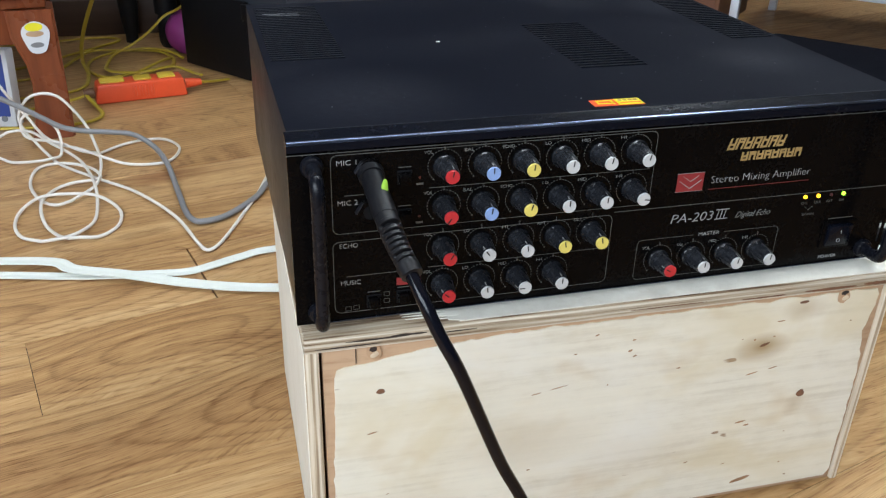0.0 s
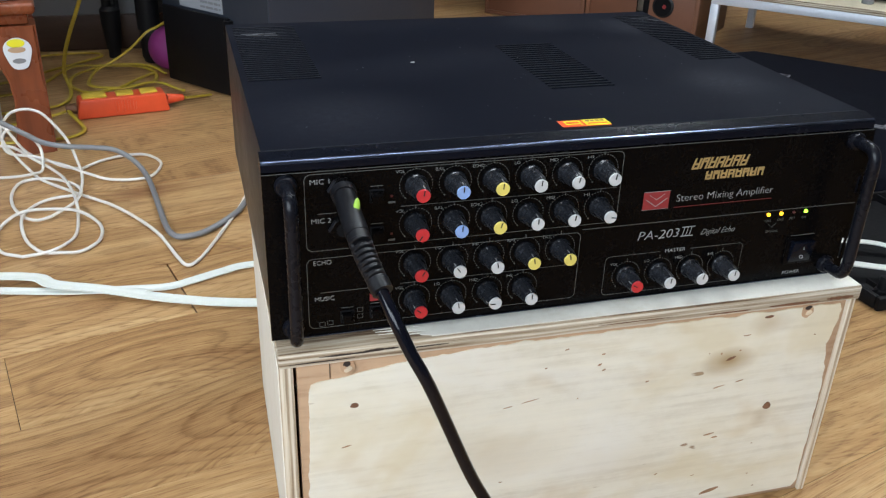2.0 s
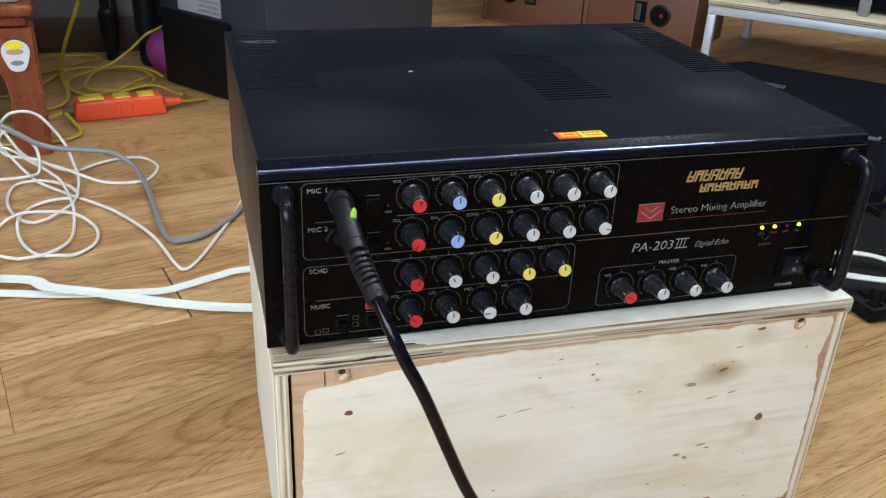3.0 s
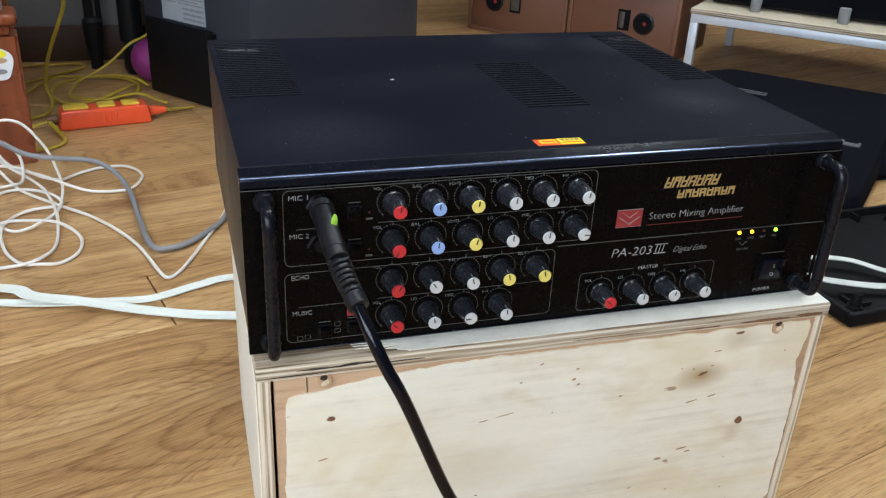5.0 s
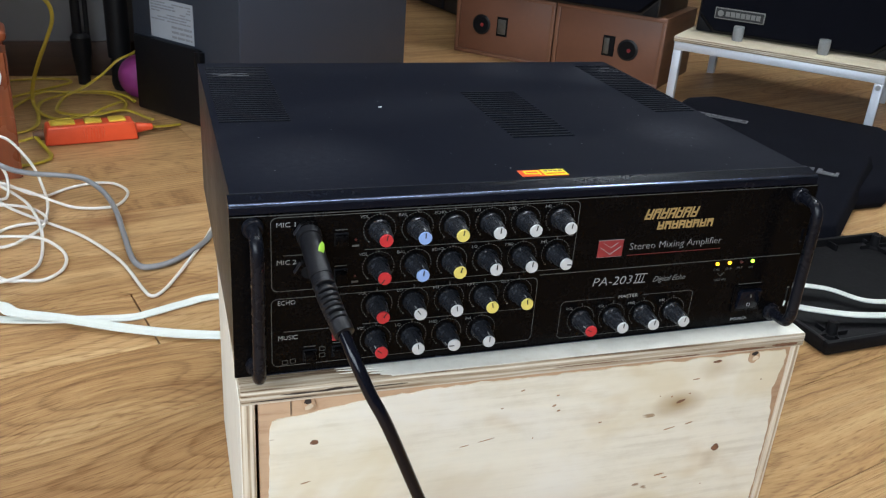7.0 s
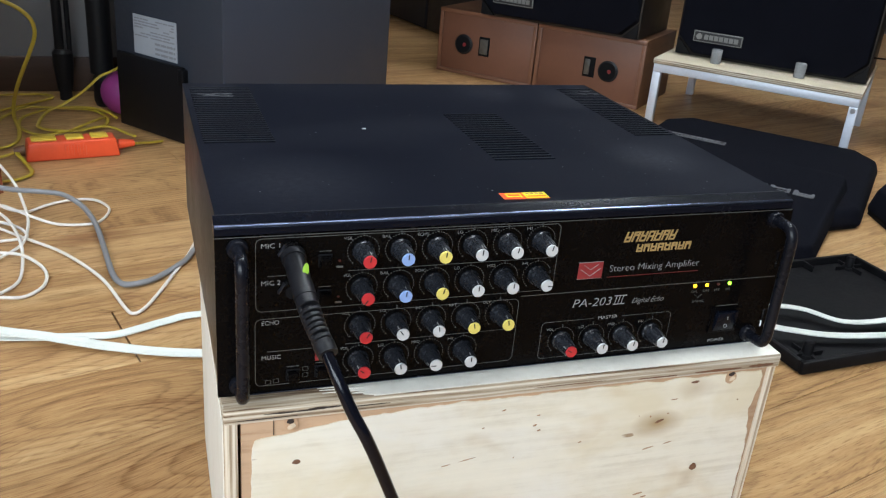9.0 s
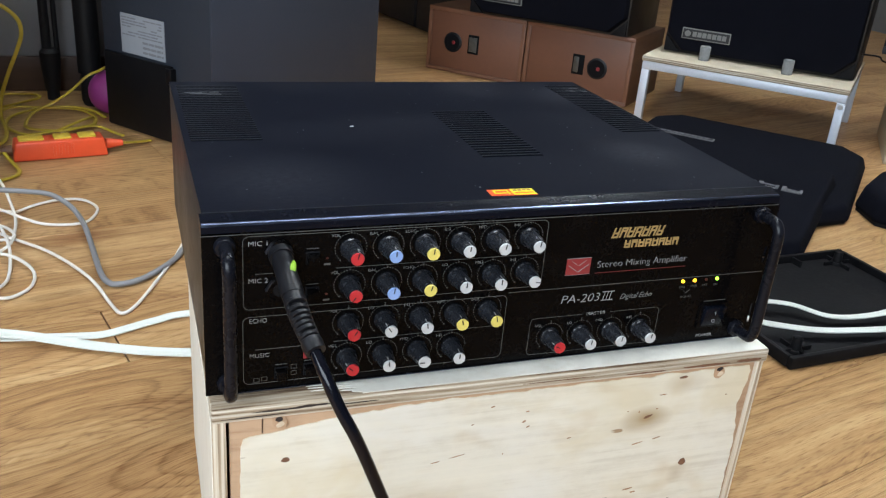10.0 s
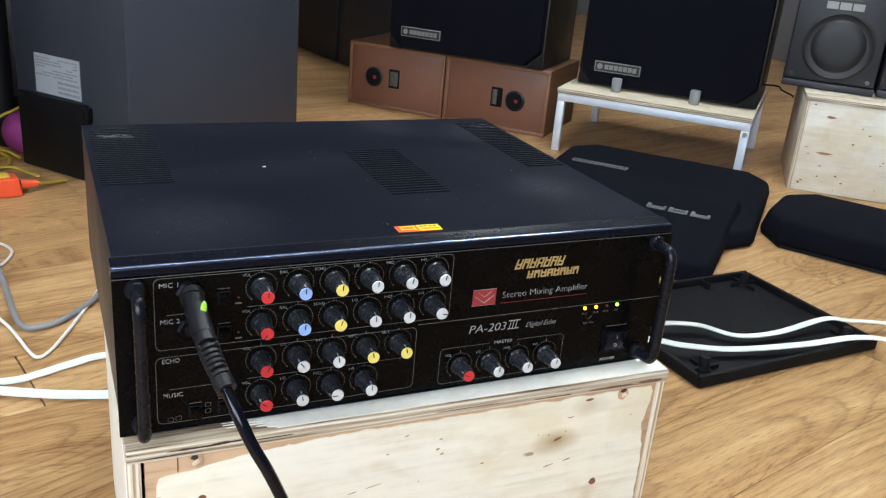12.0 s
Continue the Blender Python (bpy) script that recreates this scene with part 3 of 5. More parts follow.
def ply_box():
    x0, x1, y0, y1, z1, t = 0.002, 0.442, -0.016, 0.238, BOX_TOP, 0.0095
    box = thing("plywood_box", "raw pale plywood box on the wooden floor", "wooden box", Matrix.Translation((0.222, -0.0165 + 0.003, 0)) @ pose(0, 0, 0, 0, 0, -0.95) @ Matrix.Translation((-0.222, 0.0165, 0)))
    part("top_panel", bm_box(x0, x1 + 0.001, y0 - 0.002, y1, z1 - t - 0.0018, z1, 0.0012, 2), "edge_z", box, "plywood top with layered edges")
    for x, z, rx, rz in ((0.048, z1 - 0.0052, 0.020, 0.0006), (0.070, z1 - 0.0045, 0.012, 0.0008), (0.100, z1 - 0.0062, 0.016, 0.0004), (0.030, z1 - 0.0085, 0.022, 0.0004), (0.255, z1 - 0.0070, 0.030, 0.0004), (0.330, z1 - 0.0090, 0.018, 0.0006), (0.385, z1 - 0.0086, 0.022, 0.0011), (0.425, z1 - 0.0080, 0.012, 0.0014)):
        pts = [(rx * math.cos(a), rz * math.sin(a) * (1 + 0.6 * noise.noise(Vector((9 * math.cos(a), x * 90, 0))))) for a in (2 * math.pi * k / 22 for k in range(22))]
        part("ply_void", moved(prism(pts, 0, 0.0003), pose(x, y0 - 0.0019, z, 90)), "knotwood" if x > 0.2 else "hole", box, "dark void between the plies")
    rag = [(0.104 + 0.034 * noise.noise(Vector((k * 0.55, 7, 0))) + 0.012 * noise.noise(Vector((k * 1.9, 3, 0))) - 0.0015 * k, y0 - 0.0008 + 0.0009 * k) for k in range(24)]
    part("top_veneer", prism(rag[::-1] + [(x1, y0 - 0.0008), (x1, y1 - 0.001), (rag[-1][0], y1 - 0.001)], z1 - 0.0002, z1 + 0.0005), "ply_side", box, "worn pale veneer on the top")
    part("side_panel", bm_box(x0, x0 + t, y0, y1, 0.001, z1 - t - 0.0023, 0.0008), "edge_x", box)
    part("side_panel", bm_box(x1 - 0.0058, x1, y0, y1, 0.001, z1 - t - 0.0023, 0.0008), "edge_x", box)
    part("side_veneer", bm_box(x0 - 0.0006, x0 + 0.0001, y0 + 0.001, y1, 0.002, z1 - t - 0.003), "ply_side", box)
    part("side_veneer", bm_box(x1 - 0.0001, x1 + 0.0006, y0 + 0.001, y1, 0.002, z1 - t - 0.003), "ply_side", box)
    part("back_panel", bm_box(x0 + t + 0.001, x1 - t - 0.001, y1 - t, y1 - 0.001, 0.002, z1 - t - 0.001), "ply_core", box)
    fx0, fx1, fz1, fy = x0 + t + 0.0022, x1 - 0.0058 - 0.0010, z1 - t - 0.0030, y0 + 0.002
    part("front_panel", bm_box(fx0, fx1, fy, fy + t, 0.002, fz1, 0.0006), "ply_core", box, "brown ply core bared along the edges")
    # the pale face veneer, torn back along the edges
    def wob(s, k):
        return 0.0022 * noise.noise(Vector((s * 55, k, 0))) + 0.0011 * noise.noise(Vector((s * 190, k, 3)))
    def top_edge(x):
        s = min(1.0, max(0.0, (x - fx0 - 0.008) / 0.16))
        return fz1 - 0.0135 * (1 - s) ** 2.2 - 0.0030 - wob(x, 1)
    ring = []
    n = 90
    for k in range(n + 1):
        x = fx0 + 0.009 + (fx1 - 0.0055 - fx0 - 0.009) * k / n
        ring.append((x, top_edge(x)))
    for k in range(1, 40):
        z = fz1 - 0.004 - (fz1 - 0.012) * k / 40
        ring.append((fx1 - 0.0018 - 1.2 * abs(wob(z, 2)) - 0.0075 * max(0, 1 - abs(z - 0.150) / 0.040) * (0.75 + 0.6 * noise.noise(Vector((z * 130, 1, 8)))), z))
    ring += [(fx1 - 0.006, 0.006), (fx0 + 0.010, 0.006)]
    for k in range(1, 40):
        z = 0.008 + (fz1 - 0.026) * k / 40
        ring.append((fx0 + 0.0085 - abs(wob(z, 4)) - 0.006 * (1 - z / 0.19), z))
    bm = prism(ring, 0, 0.0009)
    part("face_veneer", moved(bm, pose(0, fy, 0, 90)), "ply_front", box, "pale veneer torn along its edges")
    fy -= 0.0009
    def blob(cx, cz, rx, rz, mat, name, tilt=0.0, seed=0, h=0.00035):
        pts = []
        for k in range(18):
            a = 2 * math.pi * k / 18
            q = 1 + 0.35 * noise.noise(Vector((math.cos(a) * 1.3, math.sin(a) * 1.3, seed)))
            pts.append((rx * q * math.cos(a), rz * q * math.sin(a)))
        part(name, moved(prism(pts, 0, h), pose(cx, fy, cz, 90) @ pose(0, 0, 0, 0, 0, tilt)), mat, box)
    for k, (x, z, rx, rz, tilt) in enumerate(((0.385, 0.099, 0.0036, 0.0031, 20), (0.0515, 0.1545, 0.0030, 0.0020, 0), (0.342, 0.1505, 0.0040, 0.0011, 18), (0.368, 0.1845, 0.0040, 0.0011, 5))):
        blob(x, z, rx, rz, "knotwood", "knot", tilt, k)
    rnd = random.Random(5)
    marks = [(0.336, 0.125, 0.0060, 0.0007, 12), (0.354, 0.128, 0.0050, 0.0006, 12), (0.352, 0.170, 0.0040, 0.0006, 3), (0.336, 0.079, 0.0055, 0.0009, 8), (0.342, 0.075, 0.0035, 0.0009, 4),
             (0.348, 0.018, 0.0110, 0.0022, 14), (0.180, 0.137, 0.0080, 0.0004, 10), (0.163, 0.134, 0.0045, 0.0005, 10), (0.205, 0.178, 0.0022, 0.0007, 15), (0.234, 0.170, 0.0020, 0.0007, 8),
             (0.232, 0.161, 0.0022, 0.0009, 20), (0.236, 0.156, 0.0020, 0.0009, 20), (0.190, 0.164, 0.0014, 0.0006, 10), (0.045, 0.120, 0.0050, 0.0006, 12), (0.333, 0.156, 0.0010, 0.0010, 0), (0.349, 0.157, 0.0012, 0.0006, 0)]
    marks += [(rnd.uniform(0.03, 0.42), rnd.uniform(0.01, 0.185), rnd.uniform(0.0006, 0.0022), rnd.uniform(0.0003, 0.0007), rnd.uniform(-5, 18)) for _ in range(13)]
    for k, q in enumerate(marks):
        blob(q[0], q[1], q[2] * 0.8, q[3] * 0.8, "grain_mark", "grain_mark", q[4], k + 9, 0.0002)
    part("crack", bm_box(0.0352, 0.0357, fy + 0.0002, fy + 0.0006, 0.1790, fz1 - 0.0005), "hole", box, "dark crack beside the screw hole")
    # counterbored screw holes in the top corners, with chipped rims
    for x, z, s in ((0.0465, 0.1895, 1.4), (0.401, 0.1885, 1.3)):
        blob(x, z - 0.002, 0.0036 * s, 0.0052 * s, "ply_core", "chipped_rim", 0, x * 99, 0.0006)
        blob(x + 0.001, z - 0.0042, 0.0022 * s, 0.0013 * s, "chip", "wood_chip", 20, x * 77, 0.0014)
        blob(x, z, 0.0026, 0.0020, "hole", "screw_hole", 10, x * 31, 0.0009)


ply_box()


def slotted_sheet(x0, x1, y0, y1, regions):
    """A flat sheet in plan with real slots cut through it: regions of (x0, x1, y0, y1, count, open share)."""
    slots = []
    for a, b, c, d, n, s in regions:
        p = (d - c) / n
        slots += [(a, b, c + p * (k + 0.5 - s / 2), c + p * (k + 0.5 + s / 2)) for k in range(n)]
    bm = bmesh.new()
    xs = sorted({x0, x1} | {v for r in slots for v in r[:2]})
    ys = sorted({y0, y1} | {v for r in slots for v in r[2:]})
    grid = {}
    def vert(i, j):
        return grid.setdefault((i, j), bm.verts.new((xs[i], ys[j], 0)) if (i, j) not in grid else None)
    for i in range(len(xs) - 1):
        for j in range(len(ys) - 1):
            cx, cy = (xs[i] + xs[i + 1]) / 2, (ys[j] + ys[j + 1]) / 2
            if not any(a < cx < b and c < cy < d for a, b, c, d in slots):
                bm.faces.new((vert(i, j), vert(i + 1, j), vert(i + 1, j + 1), vert(i, j + 1)))
    return bm


KNOB_X, KNOB_STEP = 0.0945, 0.0255


def amplifier():
    amp = thing("mixing_amplifier", "black stereo mixing amplifier with coloured knobs standing on the plywood box", "amplifier")
    zb, zt = 0.209, 0.3335
    # feet, chassis and cover
    for x in (0.04, 0.39):
        for y in (0.03, 0.20):
            part("foot", lathe([(0.009, BOX_TOP + 0.0006), (0.010, zb + 0.001)], 20, pose(x, y, 0)), "rubber", amp)
    part("chassis", bm_box(0.006, 0.424, 0.004, 0.345, zb, zt - 0.012), "dark", amp)
    part("side_cover", bm_box(0.0018, 0.0038, 0.0125, 0.350, zb, zt - 0.0008, 0.0006), "side", amp)
    part("side_cover", bm_box(0.4275, 0.4295, 0.0125, 0.350, zb, zt - 0.0008, 0.0006), "side", amp)
    part("back_cover", bm_box(0.004, 0.427, 0.347, 0.349, zb, zt - 0.002), "side", amp)
    lid = part("top_cover", moved(slotted_sheet(0.0018, 0.4295, 0.0125, 0.3505, [(0.007, 0.062, 0.160, 0.336, 30, 0.52), (0.226, 0.279, 0.102, 0.238, 21, 0.52), (0.386, 0.4265, 0.161, 0.333, 27, 0.52)]),
                                  Matrix.Translation((0, 0, zt))), "lid", amp, "dusty black steel cover with vent slots")
    sol = lid.modifiers.new("thickness", "SOLIDIFY")
    sol.thickness, sol.offset = 0.0012, -1
    for f in lid.data.polygons:
        f.use_smooth = False
    lips = {}
    for xa, xb, ya, yb, cnt in ((0.007, 0.062, 0.160, 0.336, 30), (0.226, 0.279, 0.102, 0.238, 21), (0.386, 0.4265, 0.161, 0.333, 27)):
        p = (yb - ya) / cnt
        if xa not in lips:
            lips[xa] = mesh_of("vent_louver", prism([(0, 0), (xb - xa, 0), (xb - xa, 0.0011), (0, 0.0011)], -0.0003, 0.0003, 0, 0.0001), "vent")
        for k in range(cnt):
            part("vent_louver", lips[xa], "vent", lid, "", pose(xa, ya + p * (k + 0.735), zt))
    rnd = random.Random(21)
    for x, y in [(0.012 + 0.004 * k, 0.308 - 0.0052 * (k % 2)) for k in range(7)] + [(0.398 + 0.004 * k, 0.318 - 0.0064 * (k % 3)) for k in range(6)]:
        part("scuff", bm_box(0, rnd.uniform(0.005, 0.013), 0, 0.0006, 0, 0.0004), "dim", lid, "pale scuff on a vent edge", pose(x + rnd.uniform(-0.002, 0.002), y + rnd.uniform(-0.001, 0.001), zt + 0.0003, 0, 0, rnd.uniform(-4, 4)))
    for k in range(16):
        r = rnd.uniform(0.0003, 0.0007)
        part("dust_speck", lathe([(r, 0), (r * 0.6, r * 0.5)], 6, pose(rnd.uniform(0.07, 0.40), rnd.uniform(0.03, 0.33), zt)), "label", lid, "pale dust speck")
    part("paint_fleck", bm_box(-0.0016, 0.0016, -0.0007, 0.0007, 0, 0.0006, 0.0002), "band", amp, "small white fleck", pose(0.141, 0.194, zt, 0, 0, 5))
    # trim bar over the panel with its sloped front
    re = 0.0026
    prof = [(0.0124, zt + 0.0003), (re, zt - 0.0020)] + [(re - re * math.sin(radians(a)), zt - 0.0020 - re + re * math.cos(radians(a))) for a in range(15, 91, 15)] + [(0.0, zt - 0.0086), (0.0030, zt - 0.0094), (0.0124, zt - 0.0094)]
    bm = bmesh.new()
    ra, rb = [bm.verts.new((0.0, y, z)) for y, z in prof], [bm.verts.new((0.4318, y, z)) for y, z in prof]
    for k in range(len(prof)):
        bm.faces.new((ra[k], ra[(k + 1) % len(prof)], rb[(k + 1) % len(prof)], rb[k]))
    bm.faces.new(ra), bm.faces.new(rb)
    bmesh.ops.recalc_face_normals(bm, faces=bm.faces)
    part("trim_bar", bm, "bezel", amp, "satin black trim bar with a sloped edge")
    # metal strip added to draw the highlight along the black trim bar
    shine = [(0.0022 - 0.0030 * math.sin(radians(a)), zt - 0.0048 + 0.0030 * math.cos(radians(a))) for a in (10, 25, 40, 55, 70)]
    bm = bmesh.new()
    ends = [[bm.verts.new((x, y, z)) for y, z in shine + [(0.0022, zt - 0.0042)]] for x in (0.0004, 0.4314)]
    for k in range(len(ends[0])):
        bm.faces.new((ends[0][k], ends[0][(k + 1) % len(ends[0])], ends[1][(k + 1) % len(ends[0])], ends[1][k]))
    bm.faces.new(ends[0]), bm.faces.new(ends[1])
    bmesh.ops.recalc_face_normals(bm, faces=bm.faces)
    part("trim_edge", bm, "edge_highlight", amp, "metal strip for the highlight on the rounded edge of the trim bar")
    part("cover_edge", bm_box(0.0020, 0.4292, 0.0126, 0.0136, zt - 0.0002, zt + 0.0004, 0.0002), "vent", amp, "worn front edge of the cover")
    # the front panel, with mounting slots through its ends
    pz = zt - 0.0096
    sheet = []
    for xa, xb, skip in ((0.0, 0.4296, False), (0.4296, 0.4320, True), (0.4320, 0.4342, False)):
        rows = [(zb - 0.0008, pz)] if not skip else [(zb - 0.0008, 0.2200), (0.2375, 0.2745), (0.2880, pz)]
        sheet += [bm_box(xa, xb, 0.0, 0.003 if xb < 0.43 else 0.0008, a, b) for a, b in rows]
    part("front_panel", join(*sheet), "panel", amp, "gloss black front panel")
    part("panel_line", plate_xz(0.0, 0.4325, pz - 0.0006, pz - 0.0002), "faint", amp)
    part("panel_line", plate_xz(0.212, 0.4325, 0.2664, 0.2668), "faint", amp)
    # the lip takes the same metal, for the highlight under the panel
    part("lower_lip", bm_box(0.012, 0.424, -0.0012, 0.0, zb - 0.0010, zb - 0.0001, 0.0003), "edge_highlight", amp, "thin lower edge in metal for its highlight")
    # printed frames and words
    part("printed_border", outline_xz(0.0250, 0.2362, 0.2703, 0.3218), "faint", amp)
    part("printed_border", outline_xz(0.0245, 0.2110, 0.2140, 0.2648), "faint", amp)
    part("printed_border", outline_xz(0.2322, 0.3420, 0.2125, 0.2430, 0.0035, 0.0004, (0.2745, 0.2985)), "faint", amp)
    for xa, xb, z in ((0.0325, 0.0445, 0.2953), (0.0325, 0.0660, 0.2398), (0.085, 0.2335, 0.2958), (0.085, 0.205, 0.2405)):
        part("printed_line", plate_xz(xa, xb, z, z + 0.0003), "faint", amp)
    words = [("MIC 1", 0.0285, 0.3152, 0.0031, 0.0118), ("MIC 2", 0.0285, 0.2892, 0.0031, 0.0122), ("ECHO", 0.0288, 0.2602, 0.0031, 0.0112), ("MUSIC", 0.0288, 0.2340, 0.0030, 0.0125)]
    for w, x, z, h, wd in words:
        part("printed_label", letters(w, h, wd), "print", amp, "", pose(x, -0.0003, z))
    part("printed_label", letters("Stereo Mixing Amplifier", 0.0068, 0.0770, 0.0, -0.024), "silver", amp, "", pose(0.2808, -0.0003, 0.2795))
    part("printed_line", plate_xz(0.2795, 0.3580, 0.2766, 0.2770), "underline", amp)
    part("printed_label", letters("PA-203", 0.0066, 0.0320, 0.18), "silver", amp, "", pose(0.2552, -0.0003, 0.2535))
    part("printed_label", letters("III", 0.0066, 0.0072, 0.18, -0.03), "silver", amp, "", pose(0.2898, -0.0003, 0.2535))
    part("printed_line", plate_xz(0.2892, 0.2995, 0.2602, 0.2608), "silver", amp)
    part("printed_line", plate_xz(0.2888, 0.2985, 0.2532, 0.2538), "silver", amp)
    part("printed_label", letters("Digital Echo", 0.0056, 0.0275, 0.45), "label", amp, "", pose(0.3050, -0.0003, 0.2518))
    part("printed_label", letters("MASTER", 0.0026, 0.0160), "print", amp, "", pose(0.2785, -0.0003, 0.2418))
    part("printed_label", letters("POWER", 0.0024, 0.0148), "print", amp, "", pose(0.3822, -0.0003, 0.2118))
    for w, x in (("CH.L", 0.3565), ("CH.R", 0.3670), ("PRT", 0.3776), ("ON", 0.3878)):
        part("printed_label", letters(w, 0.0018, 0.0024 * len(w) ** 0.6), "faint", amp, "", pose(x, -0.0003, 0.2578))
    part("printed_label", letters("SIGNAL", 0.0017, 0.0105), "faint", amp, "", pose(0.3592, -0.0003, 0.2490))
    for x, tilt in ((0.3600, 40), (0.3668, -40)):
        part("printed_line", plate_xz(0, 0.0046, -0.0001, 0.0001), "faint", amp, "", pose(x, -0.0001, 0.2560) @ pose(0, 0, 0, 0, tilt) @ pose(0.0 if tilt > 0 else -0.0046, 0, 0))
    # maker's marks as plain slanted open blocks
    def blocks(x0, z0, h, w, n, slant):
        p, t = w / n, 0.0013
        for k in range(n):
            a, b = x0 + p * k, x0 + p * (k + 0.84)
            mid = z0 + h * (0.38, 0.58, 0.48)[k % 3]
            bm = join(plate_xz(a, a + t, z0, z0 + h), plate_xz(b - t, b, z0, z0 + h), plate_xz(a + t, b - t, mid, mid + t), plate_xz(a + t, b - t, z0 + h - t, z0 + h) if k % 2 else plate_xz(a + t, b - t, z0, z0 + t))
            for v in bm.verts:
                v.co.x += (v.co.z - z0) * slant
            part("mark_block", bm, "gold", amp, "gold printed block")
    blocks(0.2885, 0.3042, 0.0080, 0.0435, 7, 0.28)
    blocks(0.3005, 0.2958, 0.0062, 0.0470, 8, 0.06)
    badge = part("logo_badge", plate_xz(0.2552, 0.2748, 0.2770, 0.2898, -0.0005), "logo_red", amp, "red printed badge")
    for m in (pose(0.2650, -0.0004, 0.2790, 0, -35), pose(0.2650, -0.0004, 0.2790, 0, 215)):
        part("badge_line", plate_xz(0.0, 0.0100, -0.00025, 0.00025), "silver", badge, "", m)
        part("badge_line", plate_xz(0.0, 0.0070, -0.00015, 0.00015), "silver", badge, "", Matrix.Translation((0, 0, 0.005)) @ m)
    part("badge_line", plate_xz(0.2549, 0.2751, 0.2898, 0.2901), "silver", badge)
    part("badge_line", plate_xz(0.2549, 0.2751, 0.2767, 0.2770), "silver", badge)
    # knobs with dials
    dial = bmesh.new()
    for k in range(27):
        a = radians(90 + 140 - 280 * k / 26)
        c, s = math.cos(a), math.sin(a)
        t = 0.00045 if k % 13 else 0.0009
        for ra_, rb_ in ((0.0104, 0.0104 + t),):
            w = 0.00055
            q = [(c * ra_ - s * w, s * ra_ + c * w), (c * ra_ + s * w, s * ra_ - c * w), (c * rb_ + s * w, s * rb_ - c * w), (c * rb_ - s * w, s * rb_ + c * w)]
            dial.faces.new([dial.verts.new((x, -0.0003, z)) for x, z in q])
    bmesh.ops.recalc_face_normals(dial, faces=dial.faces)
    dial = mesh_of("dial_scale", dial, "faint")
    turn = pose(0, 0, 0, 90)
    body = mesh_of("knob", lathe([(0.0076, 0.0004), (0.0077, 0.0020), (0.0068, 0.0032), (0.0061, 0.0080), (0.0051, 0.0165), (0.0047, 0.0178)], 34, turn, 0.050), "knob")
    tick = mesh_of("pointer_tick", moved(bm_box(-0.00035, 0.00035, -0.0003, 0.0003, -0.0016, 0.0016), turn @ pose(0, 0.0049, 0.0158, 7)), "label")
    caps = {c: mesh_of("cap", lathe([(0.0043, 0.0176), (0.0044, 0.0186), (0.0041, 0.0192)], 28, turn), c) for c in ("red", "blue", "yellow", "white")}
    line = mesh_of("pointer", moved(bm_box(-0.00035, 0.00035, 0.0003, 0.0040, 0.0190, 0.0195), turn), "ink")
    mark = {t: mesh_of("dial_number", letters(t, 0.0013), "faint") for t in ("0", "5")}
    small = {}
    r_, b_, y_, w_ = "red", "blue", "yellow", "white"
    rows = [
        (KNOB_X, 0.3098, ("VOL", "BAL", "ECHO", "LO", "MID", "HI"), (r_, b_, y_, w_, w_, w_), (10, 0, 5, 5, 10, 10)),
        (KNOB_X, 0.2832, ("VOL", "BAL", "ECHO", "LO", "MID", "HI"), (r_, b_, y_, w_, w_, w_), (215, 5, 15, 0, 5, 98)),
        (KNOB_X, 0.2546, ("VOL", "LO", "HI", "RPT", "DLY"), (r_, w_, w_, y_, y_), (30, -35, -8, -10, -10)),
        (KNOB_X, 0.2278, ("VOL", "LO", "MID", "HI"), (r_, w_, w_, w_), (-50, -8, -88, 0)),
        (0.2495, 0.2272, ("VOL", "LO", "MID", "HI"), (r_, w_, w_, w_), (-60, 5, 8, 8)),
    ]
    for x0, z, names, cols, turns in rows:
        for k, (w, c, a) in enumerate(zip(names, cols, turns)):
            at = pose(x0 + KNOB_STEP * k, 0, z)
            kn = part("knob", body, "knob", amp, "black knob with a %s cap" % c, at)
            part("cap", caps[c], c, kn, "%s plastic cap" % c)
            part("pointer", line, "ink", kn, "", pose(0, 0, 0, 0, a))
            part("pointer_tick", tick, "label", kn, "", pose(0, 0, 0, 0, a))
            part("dial_scale", dial, "faint", amp, "", at)
            if w not in small:
                small[w] = mesh_of("printed_label", letters(w, 0.0020, 0.0019 * len(w)), "label")
            part("printed_label", small[w], "label", amp, "", at @ pose(-0.0118 - 0.0012 * (len(w) - 2), -0.0003, 0.0085))
            part("dial_number", mark["5" if w in ("VOL", "ECHO", "RPT", "DLY") else "0"], "faint", amp, "", at @ pose(-0.0005, -0.0003, 0.0117))
    # sockets, buttons, lights, switch
    for z in (0.3110, 0.2845):
        jack = part("jack_socket", lathe([(0.0080, 0), (0.0080, 0.0022), (0.0070, 0.0032), (0.0050, 0.0032)], 28, pose(0.048, 0, z, 90)), "panel", amp, "round black jack socket")
        part("release_tab", bm_box(-0.0005, 0.0005, -0.0036, 0.0, -0.0040, 0.0040, 0.0003), "vent", jack, "worn black release tab", pose(0.0410, -0.0005, z + 0.0030, 0, 32))
        part("socket_hole", lathe([(0.0046, 0.0030), (0.0046, 0.0036)], 20, pose(0.048, 0, z, 90)), "dark", jack)
    for x, z in ((0.0695, 0.3045), (0.0695, 0.2790), (0.0495, 0.2205), (0.0690, 0.2215)):
        bt = part("push_button", bm_box(x - 0.0036, x + 0.0036, -0.0055, 0.0, z - 0.0036, z + 0.0036, 0.0006), "panel", amp)
        part("button_surround", bm_box(x - 0.0046, x + 0.0046, -0.0008, 0.0, z - 0.0046, z + 0.0046, 0.0003), "dark", bt)
